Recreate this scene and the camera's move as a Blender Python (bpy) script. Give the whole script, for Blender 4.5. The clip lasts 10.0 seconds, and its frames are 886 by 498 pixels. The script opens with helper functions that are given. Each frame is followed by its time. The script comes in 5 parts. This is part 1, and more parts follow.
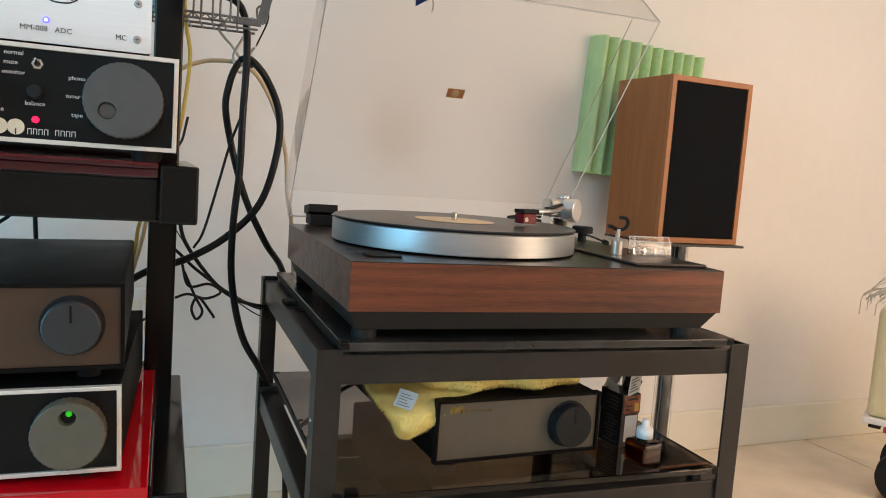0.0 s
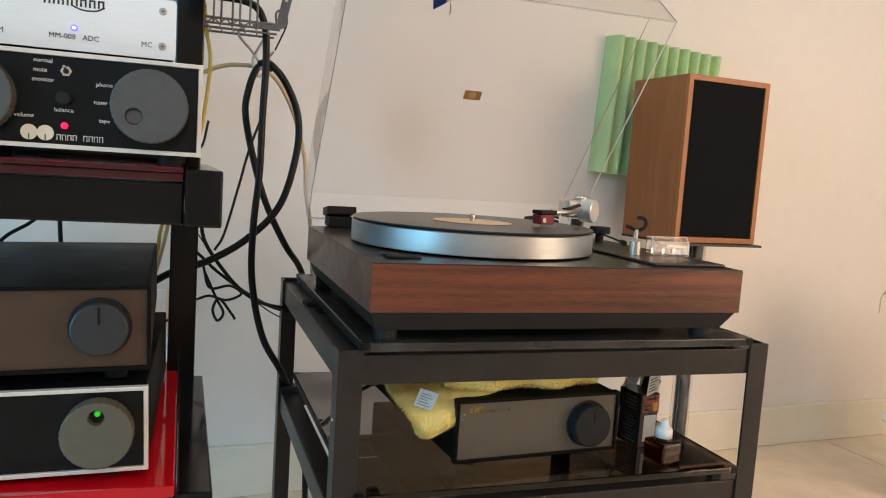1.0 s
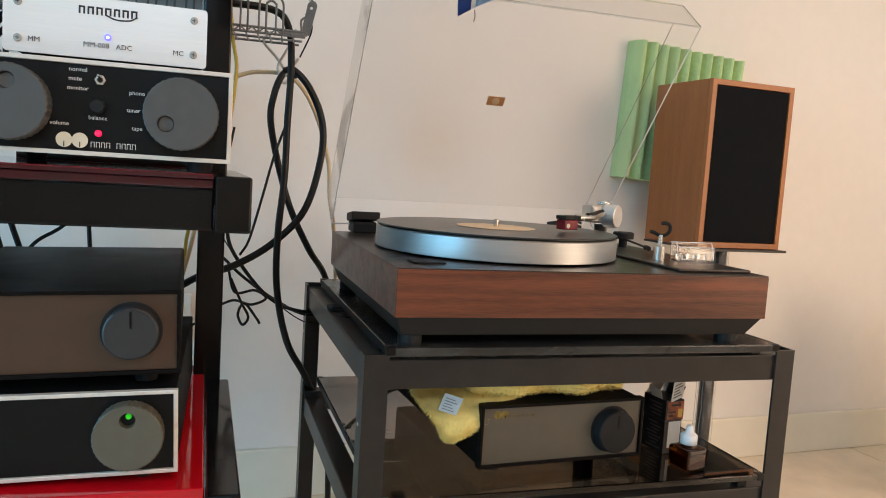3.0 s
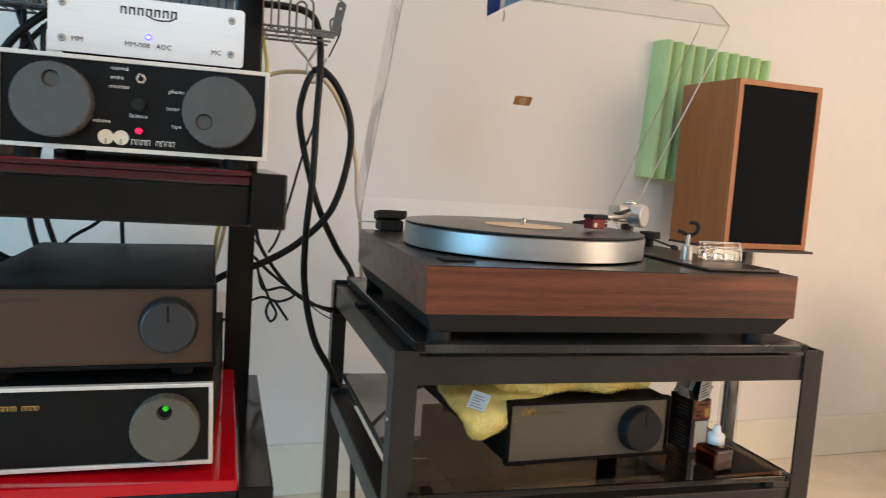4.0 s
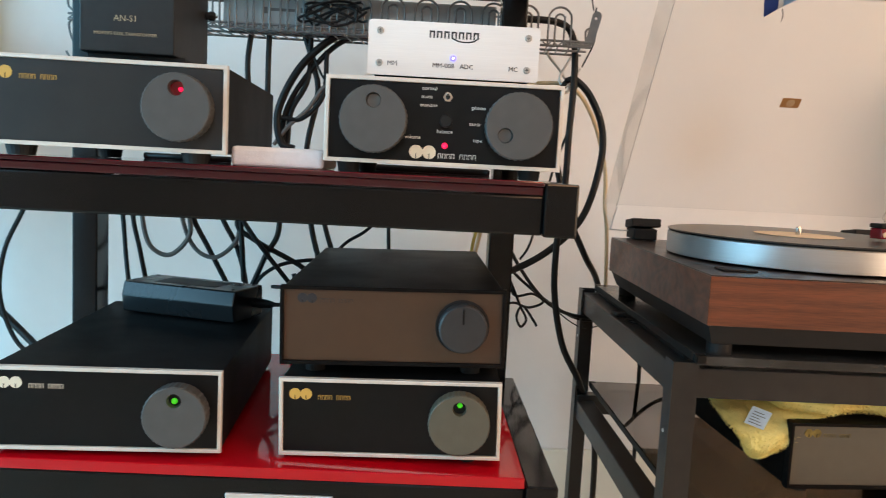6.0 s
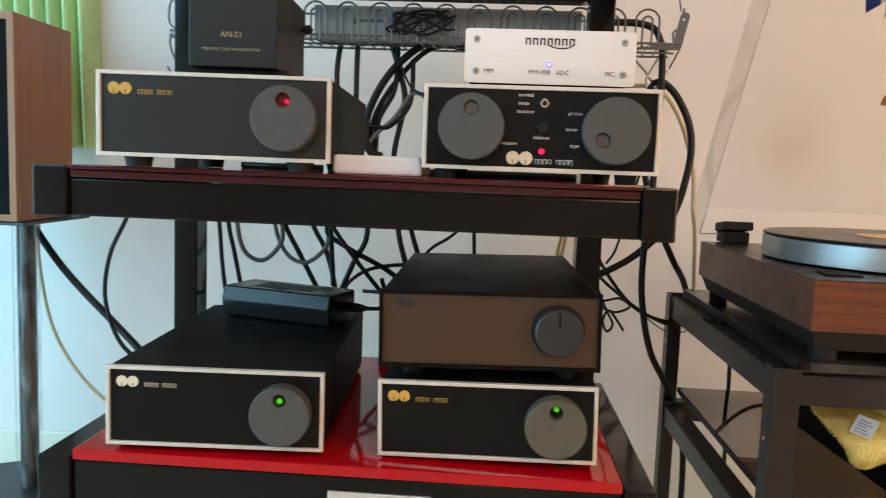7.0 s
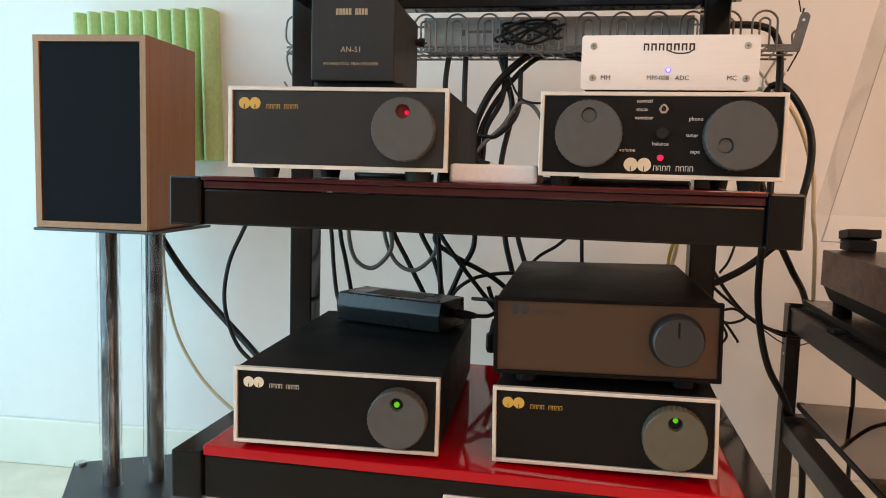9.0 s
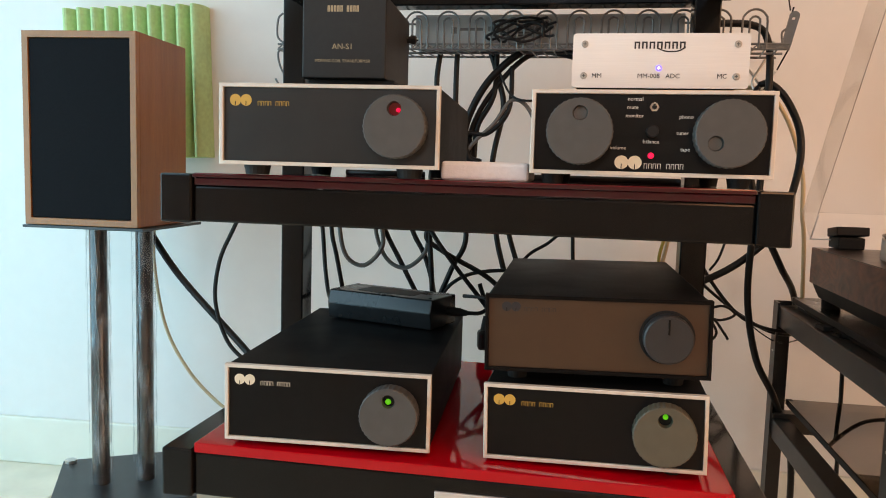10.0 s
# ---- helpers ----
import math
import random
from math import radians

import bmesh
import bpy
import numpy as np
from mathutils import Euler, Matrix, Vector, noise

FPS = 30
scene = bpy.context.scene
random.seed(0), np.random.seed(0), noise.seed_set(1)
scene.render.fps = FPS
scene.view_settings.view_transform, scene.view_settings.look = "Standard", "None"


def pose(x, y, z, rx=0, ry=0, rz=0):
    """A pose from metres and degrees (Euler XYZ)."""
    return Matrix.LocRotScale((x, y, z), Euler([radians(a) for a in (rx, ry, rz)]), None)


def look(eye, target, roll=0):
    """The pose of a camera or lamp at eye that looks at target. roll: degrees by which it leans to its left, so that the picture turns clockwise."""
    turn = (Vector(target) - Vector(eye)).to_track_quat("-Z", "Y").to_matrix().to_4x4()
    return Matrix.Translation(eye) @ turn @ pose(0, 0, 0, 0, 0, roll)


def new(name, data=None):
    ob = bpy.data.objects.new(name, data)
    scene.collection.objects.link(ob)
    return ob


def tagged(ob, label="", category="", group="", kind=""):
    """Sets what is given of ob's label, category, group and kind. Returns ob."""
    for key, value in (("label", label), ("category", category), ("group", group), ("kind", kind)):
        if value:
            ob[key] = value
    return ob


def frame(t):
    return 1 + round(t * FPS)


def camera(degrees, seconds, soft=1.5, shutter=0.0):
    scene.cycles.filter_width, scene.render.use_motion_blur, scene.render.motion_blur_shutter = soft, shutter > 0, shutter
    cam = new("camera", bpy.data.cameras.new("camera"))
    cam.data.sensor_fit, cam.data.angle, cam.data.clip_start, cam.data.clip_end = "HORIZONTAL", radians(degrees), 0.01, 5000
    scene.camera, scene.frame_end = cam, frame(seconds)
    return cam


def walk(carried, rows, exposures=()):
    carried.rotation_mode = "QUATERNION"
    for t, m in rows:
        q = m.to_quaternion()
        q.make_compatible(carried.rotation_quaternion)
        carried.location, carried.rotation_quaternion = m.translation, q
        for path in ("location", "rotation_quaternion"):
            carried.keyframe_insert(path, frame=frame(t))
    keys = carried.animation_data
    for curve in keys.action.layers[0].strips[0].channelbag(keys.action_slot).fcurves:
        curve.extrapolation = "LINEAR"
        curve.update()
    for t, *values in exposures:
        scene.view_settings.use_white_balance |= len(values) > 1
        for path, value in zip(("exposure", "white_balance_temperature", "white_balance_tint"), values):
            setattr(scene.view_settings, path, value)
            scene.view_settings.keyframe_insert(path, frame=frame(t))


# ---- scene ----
cam = camera(60.2, 10.0, 1.0, 0.4)
PATH = [
    (0, (0.237, -0.685, 0.642), (0.922, 1.183, 0.437), 4.1),
    (0.5, (0.236, -0.685, 0.642), (0.916, 1.185, 0.437), 4.0),
    (1, (0.23, -0.69, 0.643), (0.879, 1.191, 0.437), 3.7),
    (1.5, (0.224, -0.689, 0.643), (0.837, 1.203, 0.441), 3.5),
    (2, (0.223, -0.691, 0.643), (0.824, 1.206, 0.445), 3.5),
    (2.5, (0.223, -0.691, 0.644), (0.826, 1.205, 0.447), 3.6),
    (3.8, (0.216, -0.695, 0.642), (0.799, 1.208, 0.444), 3.8),
    (4, (0.21, -0.696, 0.641), (0.765, 1.216, 0.442), 3.8),
    (4.5, (0.181, -0.699, 0.644), (0.608, 1.245, 0.445), 3.7),
    (5, (0.155, -0.698, 0.641), (0.443, 1.271, 0.441), 3.6),
    (5.5, (0.135, -0.698, 0.638), (0.3, 1.285, 0.432), 3.3),
    (6.8, (0.11, -0.701, 0.64), (0.016, 1.286, 0.426), 2.4),
    (7, (0.101, -0.708, 0.639), (-0.026, 1.277, 0.432), 2.2),
    (7.5, (0.085, -0.72, 0.642), (-0.183, 1.252, 0.443), 1.4),
    (8, (0.081, -0.73, 0.643), (-0.297, 1.225, 0.455), 1.1),
    (8.5, (0.083, -0.723, 0.64), (-0.313, 1.228, 0.452), 1.3),
    (9, (0.082, -0.718, 0.637), (-0.289, 1.238, 0.447), 1.6),
    (9.5, (0.083, -0.719, 0.636), (-0.273, 1.239, 0.443), 1.6),
    (10, (0.082, -0.719, 0.637), (-0.266, 1.24, 0.441), 1.7),
]
walk(cam, [(t, look(eye, target, roll)) for t, eye, target, roll in PATH],
     [(0, 0.03, 6090, 7), (4, 0.11, 6040, 8), (5.5, 0.20, 6430, 12), (7.0, 0.05, 7200, 16), (7.5, -0.02, 7700, 21), (10, -0.04, 8400, 26)])


# ---- light ----
def set_world():
    w = bpy.data.worlds.new("sky")
    scene.world = w
    w.use_nodes = True
    nt = w.node_tree
    sky = nt.nodes.new("ShaderNodeTexSky")
    sky.sky_type, sky.sun_disc = "NISHITA", False
    sky.sun_elevation, sky.sun_rotation = radians(35), radians(250)
    nt.links.new(sky.outputs[0], nt.nodes["Background"].inputs[0])
    nt.nodes["Background"].inputs[1].default_value = 0.1


set_world()


def area(name, m, sx, sy, watts, color):
    d = bpy.data.lights.new(name, "AREA")
    d.shape, d.size, d.size_y, d.energy, d.color = "RECTANGLE", sx, sy, watts, color
    ob = new(name, d)
    ob.matrix_world = m
    return ob


# daylight in the west and rear windows; the warm lights are added, their sources unseen
area("window_daylight", look((-1.40, -0.34, 0.72), (-0.30, 0.60, 0.42)), 1.5, 1.35, 28, (0.19, 0.665, 1.0))
area("rear_window_daylight", look((0.05, -2.52, 1.80), (0.0, 0.7, 0.40)), 0.34, 0.34, 10, (0.62, 0.84, 1.0))
area("ceiling_lamp_light", look((1.15, -1.0, 2.44), (1.15, -1.0, 0)), 0.5, 0.5, 8.0, (1.0, 0.58, 0.34))
area("ceiling_lamp_light", look((0.8, -1.8, 2.44), (0.8, -1.8, 0)), 0.5, 0.5, 8.0, (1.0, 0.55, 0.30))
# warm fill added from the right to brighten the wall and floor
area("terrace_daylight", look((2.31, -1.05, 0.90), (1.20, 0.60, -0.20)), 1.1, 1.2, 21, (1.0, 0.67, 0.42))


# ---- materials ----
def mat(name, color, rough=0.5, metal=0.0, scale=40.0, vary=0.12, bump=0.0, bump_scale=None, coat=0.0, rvary=0.1,
        stretch=(1, 1, 1), spec=0.5):
    m = bpy.data.materials.new(name)
    m.use_nodes = True
    nt = m.node_tree
    b = nt.nodes["Principled BSDF"]
    tc = nt.nodes.new("ShaderNodeTexCoord")
    mp = nt.nodes.new("ShaderNodeMapping")
    mp.inputs["Scale"].default_value = stretch
    nt.links.new(tc.outputs["Object"], mp.inputs[0])
    fine = nt.nodes.new("ShaderNodeTexNoise")
    fine.inputs["Scale"].default_value, fine.inputs["Detail"].default_value = scale, 6
    broad = nt.nodes.new("ShaderNodeTexNoise")
    broad.inputs["Scale"].default_value, broad.inputs["Detail"].default_value = scale * 0.12, 3
    for n in (fine, broad):
        nt.links.new(mp.outputs[0], n.inputs["Vector"])
    add = nt.nodes.new("ShaderNodeMath")
    add.operation = "ADD"
    nt.links.new(fine.outputs[0], add.inputs[0])
    nt.links.new(broad.outputs[0], add.inputs[1])
    ramp = nt.nodes.new("ShaderNodeMapRange")
    ramp.inputs[1].default_value, ramp.inputs[2].default_value = 0.7, 1.3
    ramp.inputs[3].default_value, ramp.inputs[4].default_value = 1 - vary, 1 + vary
    nt.links.new(add.outputs[0], ramp.inputs[0])
    mul = nt.nodes.new("ShaderNodeVectorMath")
    mul.operation = "SCALE"
    mul.inputs[0].default_value = color
    nt.links.new(ramp.outputs[0], mul.inputs["Scale"])
    nt.links.new(mul.outputs[0], b.inputs["Base Color"])
    rr = nt.nodes.new("ShaderNodeMapRange")
    rr.inputs[1].default_value, rr.inputs[2].default_value = 0.3, 0.7
    rr.inputs[3].default_value, rr.inputs[4].default_value = max(0.02, rough * (1 - rvary)), min(1, rough * (1 + rvary))
    nt.links.new(broad.outputs[0], rr.inputs[0])
    nt.links.new(rr.outputs[0], b.inputs["Roughness"])
    b.inputs["Metallic"].default_value = metal
    b.inputs["Coat Weight"].default_value = coat
    b.inputs["Coat Roughness"].default_value = 0.08
    b.inputs["Specular IOR Level"].default_value = spec
    if bump:
        bn = nt.nodes.new("ShaderNodeTexNoise")
        bn.inputs["Scale"].default_value, bn.inputs["Detail"].default_value = bump_scale or scale * 3, 4
        nt.links.new(mp.outputs[0], bn.inputs["Vector"])
        bp = nt.nodes.new("ShaderNodeBump")
        bp.inputs["Strength"].default_value, bp.inputs["Distance"].default_value = bump, 0.001
        nt.links.new(bn.outputs[0], bp.inputs["Height"])
        nt.links.new(bp.outputs[0], b.inputs["Normal"])
    return m


def wood(name, dark, light, stretch, scale=9.0, rough=0.45, distort=3.0, coat=0.0, contrast=(0.3, 0.75)):
    """Wood with fibres along the axis that is stretched least."""
    m = mat(name, light, rough, scale=60, coat=coat)
    nt = m.node_tree
    b = nt.nodes["Principled BSDF"]
    mp = next(n for n in nt.nodes if n.type == "MAPPING")
    mp.inputs["Scale"].default_value = stretch
    figure = nt.nodes.new("ShaderNodeTexNoise")
    figure.inputs["Scale"].default_value, figure.inputs["Detail"].default_value = scale, 5
    figure.inputs["Distortion"].default_value = distort
    fibre = nt.nodes.new("ShaderNodeTexNoise")
    fibre.inputs["Scale"].default_value, fibre.inputs["Detail"].default_value = scale * 9, 6
    for n in (figure, fibre):
        nt.links.new(mp.outputs[0], n.inputs["Vector"])
    mix = nt.nodes.new("ShaderNodeMath")
    mix.operation = "MULTIPLY_ADD"
    mix.inputs[1].default_value = 0.5
    nt.links.new(fibre.outputs[0], mix.inputs[0])
    sc = nt.nodes.new("ShaderNodeMath")
    sc.operation = "MULTIPLY"
    sc.inputs[1].default_value = 0.5
    nt.links.new(figure.outputs[0], sc.inputs[0])
    nt.links.new(sc.outputs[0], mix.inputs[2])
    cr = nt.nodes.new("ShaderNodeValToRGB")
    cr.color_ramp.elements[0].position, cr.color_ramp.elements[1].position = contrast
    cr.color_ramp.elements[0].color, cr.color_ramp.elements[1].color = (*dark, 1), (*light, 1)
    nt.links.new(mix.outputs[0], cr.inputs[0])
    nt.links.new(cr.outputs[0], b.inputs["Base Color"])
    bp = nt.nodes.new("ShaderNodeBump")
    bp.inputs["Strength"].default_value, bp.inputs["Distance"].default_value = 0.15, 0.0005
    nt.links.new(fibre.outputs[0], bp.inputs["Height"])
    nt.links.new(bp.outputs[0], b.inputs["Normal"])
    return m


def figured(name, dark, light, stretch, scale, rings, rough):
    """Flat-sawn veneer: contour lines of a slow field make the cathedral figure, with fine pores over it."""
    m = wood(name, dark, light, stretch, scale, rough, 0.3, 0.15, (0.22, 0.80))
    nt = m.node_tree
    noises = [n for n in nt.nodes if n.type == "TEX_NOISE"]
    figure = next(n for n in noises if abs(n.inputs["Distortion"].default_value - 0.3) < 0.01)
    figure.inputs["Detail"].default_value = 1.5
    ramp = next(n for n in nt.nodes if n.type == "VALTORGB")
    ring = nt.nodes.new("ShaderNodeMath")
    ring.operation = "MULTIPLY"
    ring.inputs[1].default_value = rings
    nt.links.new(figure.outputs[0], ring.inputs[0])
    wave = nt.nodes.new("ShaderNodeMath")
    wave.operation = "SINE"
    nt.links.new(ring.outputs[0], wave.inputs[0])
    pores = nt.nodes.new("ShaderNodeTexNoise")
    pores.inputs["Scale"].default_value, pores.inputs["Detail"].default_value = scale * 45, 6
    wide = nt.nodes.new("ShaderNodeTexNoise")
    wide.inputs["Scale"].default_value, wide.inputs["Detail"].default_value = scale * 3, 3
    mp = next(n for n in nt.nodes if n.type == "MAPPING")
    mp.inputs["Rotation"].default_value = (0, radians(3.5), 0)
    for n in (pores, wide):
        nt.links.new(mp.outputs[0], n.inputs["Vector"])
    a = nt.nodes.new("ShaderNodeMath")
    a.operation = "MULTIPLY_ADD"
    a.inputs[1].default_value = 0.095
    nt.links.new(wave.outputs[0], a.inputs[0])
    nt.links.new(wide.outputs[0], a.inputs[2])
    b = nt.nodes.new("ShaderNodeMath")
    b.operation = "MULTIPLY_ADD"
    b.inputs[1].default_value = 0.62
    nt.links.new(pores.outputs[0], b.inputs[0])
    nt.links.new(a.outputs[0], b.inputs[2])
    c = nt.nodes.new("ShaderNodeMath")
    c.operation = "SUBTRACT"
    c.inputs[1].default_value = 0.295
    nt.links.new(b.outputs[0], c.inputs[0])
    nt.links.new(c.outputs[0], ramp.inputs[0])
    return m


def glass(name, color, rough=0.02, ior=1.47):
    m = bpy.data.materials.new(name)
    m.use_nodes = True
    b = m.node_tree.nodes["Principled BSDF"]
    b.inputs["Base Color"].default_value = (*color, 1)
    b.inputs["Roughness"].default_value = rough
    b.inputs["IOR"].default_value = ior
    b.inputs["Transmission Weight"].default_value = 1
    return m


def glow(name, color, strength):
    m = bpy.data.materials.new(name)
    m.use_nodes = True
    b = m.node_tree.nodes["Principled BSDF"]
    b.inputs["Base Color"].default_value = (*color, 1)
    b.inputs["Emission Color"].default_value = (*color, 1)
    b.inputs["Emission Strength"].default_value = strength
    return m


PLASTER = mat("white plaster", (0.80, 0.77, 0.73), 0.75, scale=30, vary=0.02, bump=0.12, bump_scale=260)
SKIRT = mat("white gloss skirting paint", (0.80, 0.77, 0.66), 0.35, scale=20, vary=0.03)
TILE = mat("polished beige stone tile", (0.80, 0.70, 0.55), 0.16, scale=14, vary=0.1, rvary=0.4, spec=0.8)
GROUT = mat("grey tile grout", (0.36, 0.32, 0.27), 0.85, scale=80)
BLACK_STEEL = mat("black gloss steel", (0.0050, 0.0047, 0.0046), 0.13, scale=26, vary=0.3, rvary=0.6, bump=0.25, bump_scale=9, spec=0.25)
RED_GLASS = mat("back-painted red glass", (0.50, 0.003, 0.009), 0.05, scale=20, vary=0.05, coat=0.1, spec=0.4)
RED_EDGE = mat("darkened red glass edge", (0.050, 0.004, 0.007), 0.12, scale=20)
RED_GLASS_DARKENED = mat("red glass darkened for grazing view", (0.210, 0.006, 0.015), 0.05, scale=20, vary=0.1, coat=0.1)
GREY_STEEL = mat("dark grey powder-coated steel", (0.0205, 0.0180, 0.0160), 0.36, scale=60, vary=0.25, bump=0.10, bump_scale=900, spec=0.35)
SMOKED = glass("smoked black glass", (0.13, 0.105, 0.085), 0.02, 1.5)
SMOKED_TOP = mat("dusty smoked glass", (0.046, 0.047, 0.045), 0.24, scale=22, vary=0.6, rvary=0.5, spec=0.5)
SMOKED_TOP.node_tree.nodes["Principled BSDF"].inputs["Transmission Weight"].default_value = 0.2
CASE = mat("black crackle enamel", (0.0068, 0.0066, 0.0070), 0.55, scale=120, vary=0.25, bump=0.18, bump_scale=900, spec=0.07)
FACE = mat("black anodised front panel", (0.0042, 0.0042, 0.0043), 0.34, scale=90, vary=0.25, spec=0.22)
BEZEL = mat("silver satin aluminium", (0.76, 0.69, 0.61), 0.42, 0.35, scale=120, vary=0.07)
FACE_GREY = mat("charcoal anodised front panel", (0.0150, 0.0146, 0.0140), 0.42, scale=40, vary=0.25, spec=0.5)
CUBE = mat("charcoal eggshell enamel", (0.0165, 0.0160, 0.0155), 0.48, scale=120, vary=0.2, bump=0.1, bump_scale=900, spec=0.4)
KNOB = mat("dark grey plastic knob", (0.070, 0.069, 0.066), 0.45, scale=90, vary=0.1)
KNOB_BLUE = mat("charcoal plastic dial", (0.023, 0.024, 0.026), 0.4, scale=90, vary=0.1)
SLOT_SHADE = mat("shaded screw slot", (0.05, 0.05, 0.05), 0.3, scale=90)
LIT_DIMPLE = mat("dimple with light painted in", (0.15, 0.146, 0.138), 0.4, 0.0, scale=90)
RUBBER = mat("black rubber", (0.012, 0.012, 0.012), 0.6, scale=90, spec=0.25)
OLIVE_CASE = mat("charcoal painted case", (0.0072, 0.0060, 0.0055), 0.45, scale=120, vary=0.2, bump=0.12, bump_scale=800, spec=0.06)
BROWN_FACE = mat("bronze-brown front panel", (0.059, 0.0290, 0.0135), 0.42, scale=70, vary=0.06)
OLIVE_FACE = mat("olive-grey front panel", (0.090, 0.078, 0.058), 0.38, scale=70, vary=0.06)
OLIVE_KNOB = mat("olive-grey plastic knob", (0.095, 0.085, 0.060), 0.45, scale=90, vary=0.1)
PRINT_WHITE = mat("white screen print", (0.80, 0.78, 0.72), 0.6, scale=90, vary=0.05)
PRINT_GOLD = mat("ochre screen print", (0.62, 0.36, 0.07), 0.5, scale=90, vary=0.05)
# dark gold, strongly uneven in tone
PRINT_DULL_GOLD = mat("uneven dark gold print", (0.17, 0.125, 0.03), 0.35, 0.4, scale=160, vary=0.6)
PRINT_CREAM = mat("cream screen print", (0.75, 0.66, 0.50), 0.5, scale=90, vary=0.05)
PRINT_BLACK = mat("black screen print", (0.02, 0.02, 0.022), 0.6, scale=90, vary=0.05)
PRINT_BRONZE = mat("pale bronze screen print", (0.50, 0.38, 0.24), 0.4, 0.3, scale=90, vary=0.05)
ALU = mat("brushed aluminium", (0.78, 0.76, 0.74), 0.34, 0.75, scale=30, vary=0.06, stretch=(1, 40, 40), bump=0.05, bump_scale=60)
SCREW = mat("dull steel screw", (0.42, 0.40, 0.36), 0.5, 0.6, scale=90)
PLATE = mat("fine brushed white aluminium", (0.86, 0.82, 0.78), 0.36, 0.35, scale=30, vary=0.04, stretch=(1, 40, 40), bump=0.04, bump_scale=60)
CHROME = mat("chromed metal", (0.72, 0.71, 0.69), 0.14, 1.0, scale=50, vary=0.05)
SATIN = mat("satin silver metal", (0.60, 0.58, 0.55), 0.3, 1.0, scale=50, vary=0.06)
PLATTER = mat("turned aluminium platter", (0.54, 0.56, 0.57), 0.40, 1.0, scale=20, vary=0.05, stretch=(1, 1, 30))
WALNUT = figured("dark walnut veneer", (0.046, 0.0125, 0.0056), (0.190, 0.053, 0.0215), (0.62, 7.0, 10.0), 1.6, 95, 0.36)
TOP_BROWN = wood("near-black brown turntable top", (0.016, 0.011, 0.010), (0.040, 0.029, 0.025), (1.5, 12, 12), 8.0, 0.3)
BASE_BLACK = mat("matt black plinth base", (0.013, 0.012, 0.0115), 0.55, scale=60, vary=0.15, spec=0.25)
VINYL = mat("black vinyl", (0.018, 0.0175, 0.017), 0.30, scale=20, vary=0.1)
LABEL_PAPER = mat("cream record label paper", (0.82, 0.64, 0.43), 0.8, scale=50, vary=0.12)
ACRYLIC = glass("clear acrylic", (0.945, 0.945, 0.94), 0.015, 1.20)
ACRYLIC_DIMMED = glass("acrylic side tinted darker", (0.90, 0.895, 0.885), 0.05, 1.10)
ACRYLIC_GLINT = mat("acrylic edge painted bright", (0.72, 0.70, 0.66), 0.25, scale=60, vary=0.15)
FILM_CLEAR = mat("thin crumpled film", (0.72, 0.75, 0.77), 0.10, scale=60, vary=0.3, bump=1.0, bump_scale=90, stretch=(1, 1, 0.3))


def thin_film(m):
    """Let the film cover only in creases and patches: its whitish sheen, put in by opacity."""
    nt = m.node_tree
    n = nt.nodes.new("ShaderNodeTexNoise")
    n.inputs["Scale"].default_value, n.inputs["Detail"].default_value = 55, 5
    mp = next(q for q in nt.nodes if q.type == "MAPPING")
    nt.links.new(mp.outputs[0], n.inputs["Vector"])
    r = nt.nodes.new("ShaderNodeMapRange")
    r.inputs[1].default_value, r.inputs[2].default_value, r.inputs[3].default_value, r.inputs[4].default_value = 0.50, 0.68, 0.02, 0.26
    nt.links.new(n.outputs[0], r.inputs[0])
    nt.links.new(r.outputs[0], nt.nodes["Principled BSDF"].inputs["Alpha"])


thin_film(FILM_CLEAR)
FILM_GLINT = mat("pale glint on film", (0.34, 0.36, 0.37), 0.15, scale=80, vary=0.3)
CLEAR = glass("clear plastic", (0.95, 0.95, 0.95), 0.06, 1.45)
STICKER = mat("amber paper sticker", (0.34, 0.16, 0.05), 0.6, scale=200, vary=0.2)
STICKER_C = mat("pale brown sticker print", (0.46, 0.30, 0.17), 0.6, scale=200, vary=0.2)
CART_RED = mat("red cartridge body", (0.19, 0.007, 0.018), 0.25, scale=90)
CHERRY = wood("cherry veneer", (0.225, 0.068, 0.0095), (0.37, 0.125, 0.021), (14, 14, 1.0), 5.0, 0.42, 0.6, 0.1)
CHERRY_EDGE = wood("cherry lipping", (0.30, 0.095, 0.018), (0.40, 0.145, 0.034), (9, 9, 1.5), 7.0, 0.4, 0.6, 0.1)
GRILLE = mat("black grille cloth", (0.0085, 0.0095, 0.0110), 0.9, scale=300, vary=0.12, bump=0.3, bump_scale=1400, spec=0.08)
FOAM = mat("green acoustic foam", (0.48, 0.68, 0.33), 0.95, scale=120, vary=0.12, bump=0.6, bump_scale=700)
WHITE_FOAM = mat("white packing foam", (0.90, 0.86, 0.86), 0.9, scale=200, vary=0.05, bump=0.4, bump_scale=500)
WIRE = mat("grey coated wire", (0.16, 0.16, 0.155), 0.4, 0.4, scale=90, vary=0.15)
CARTON_SHADED = mat("off-white carton, shade painted in", (0.40, 0.40, 0.385), 0.7, scale=60, vary=0.1)
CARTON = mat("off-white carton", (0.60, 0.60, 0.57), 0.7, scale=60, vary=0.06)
CABLE = mat("black cable sheath", (0.007, 0.007, 0.007), 0.38, scale=90, vary=0.15, spec=0.28)
CABLE_GREY = mat("grey cable sheath", (0.13, 0.12, 0.11), 0.45, scale=90, vary=0.15)
CABLE_BEIGE = mat("cream cable sheath", (0.58, 0.46, 0.28), 0.45, scale=90, vary=0.1)
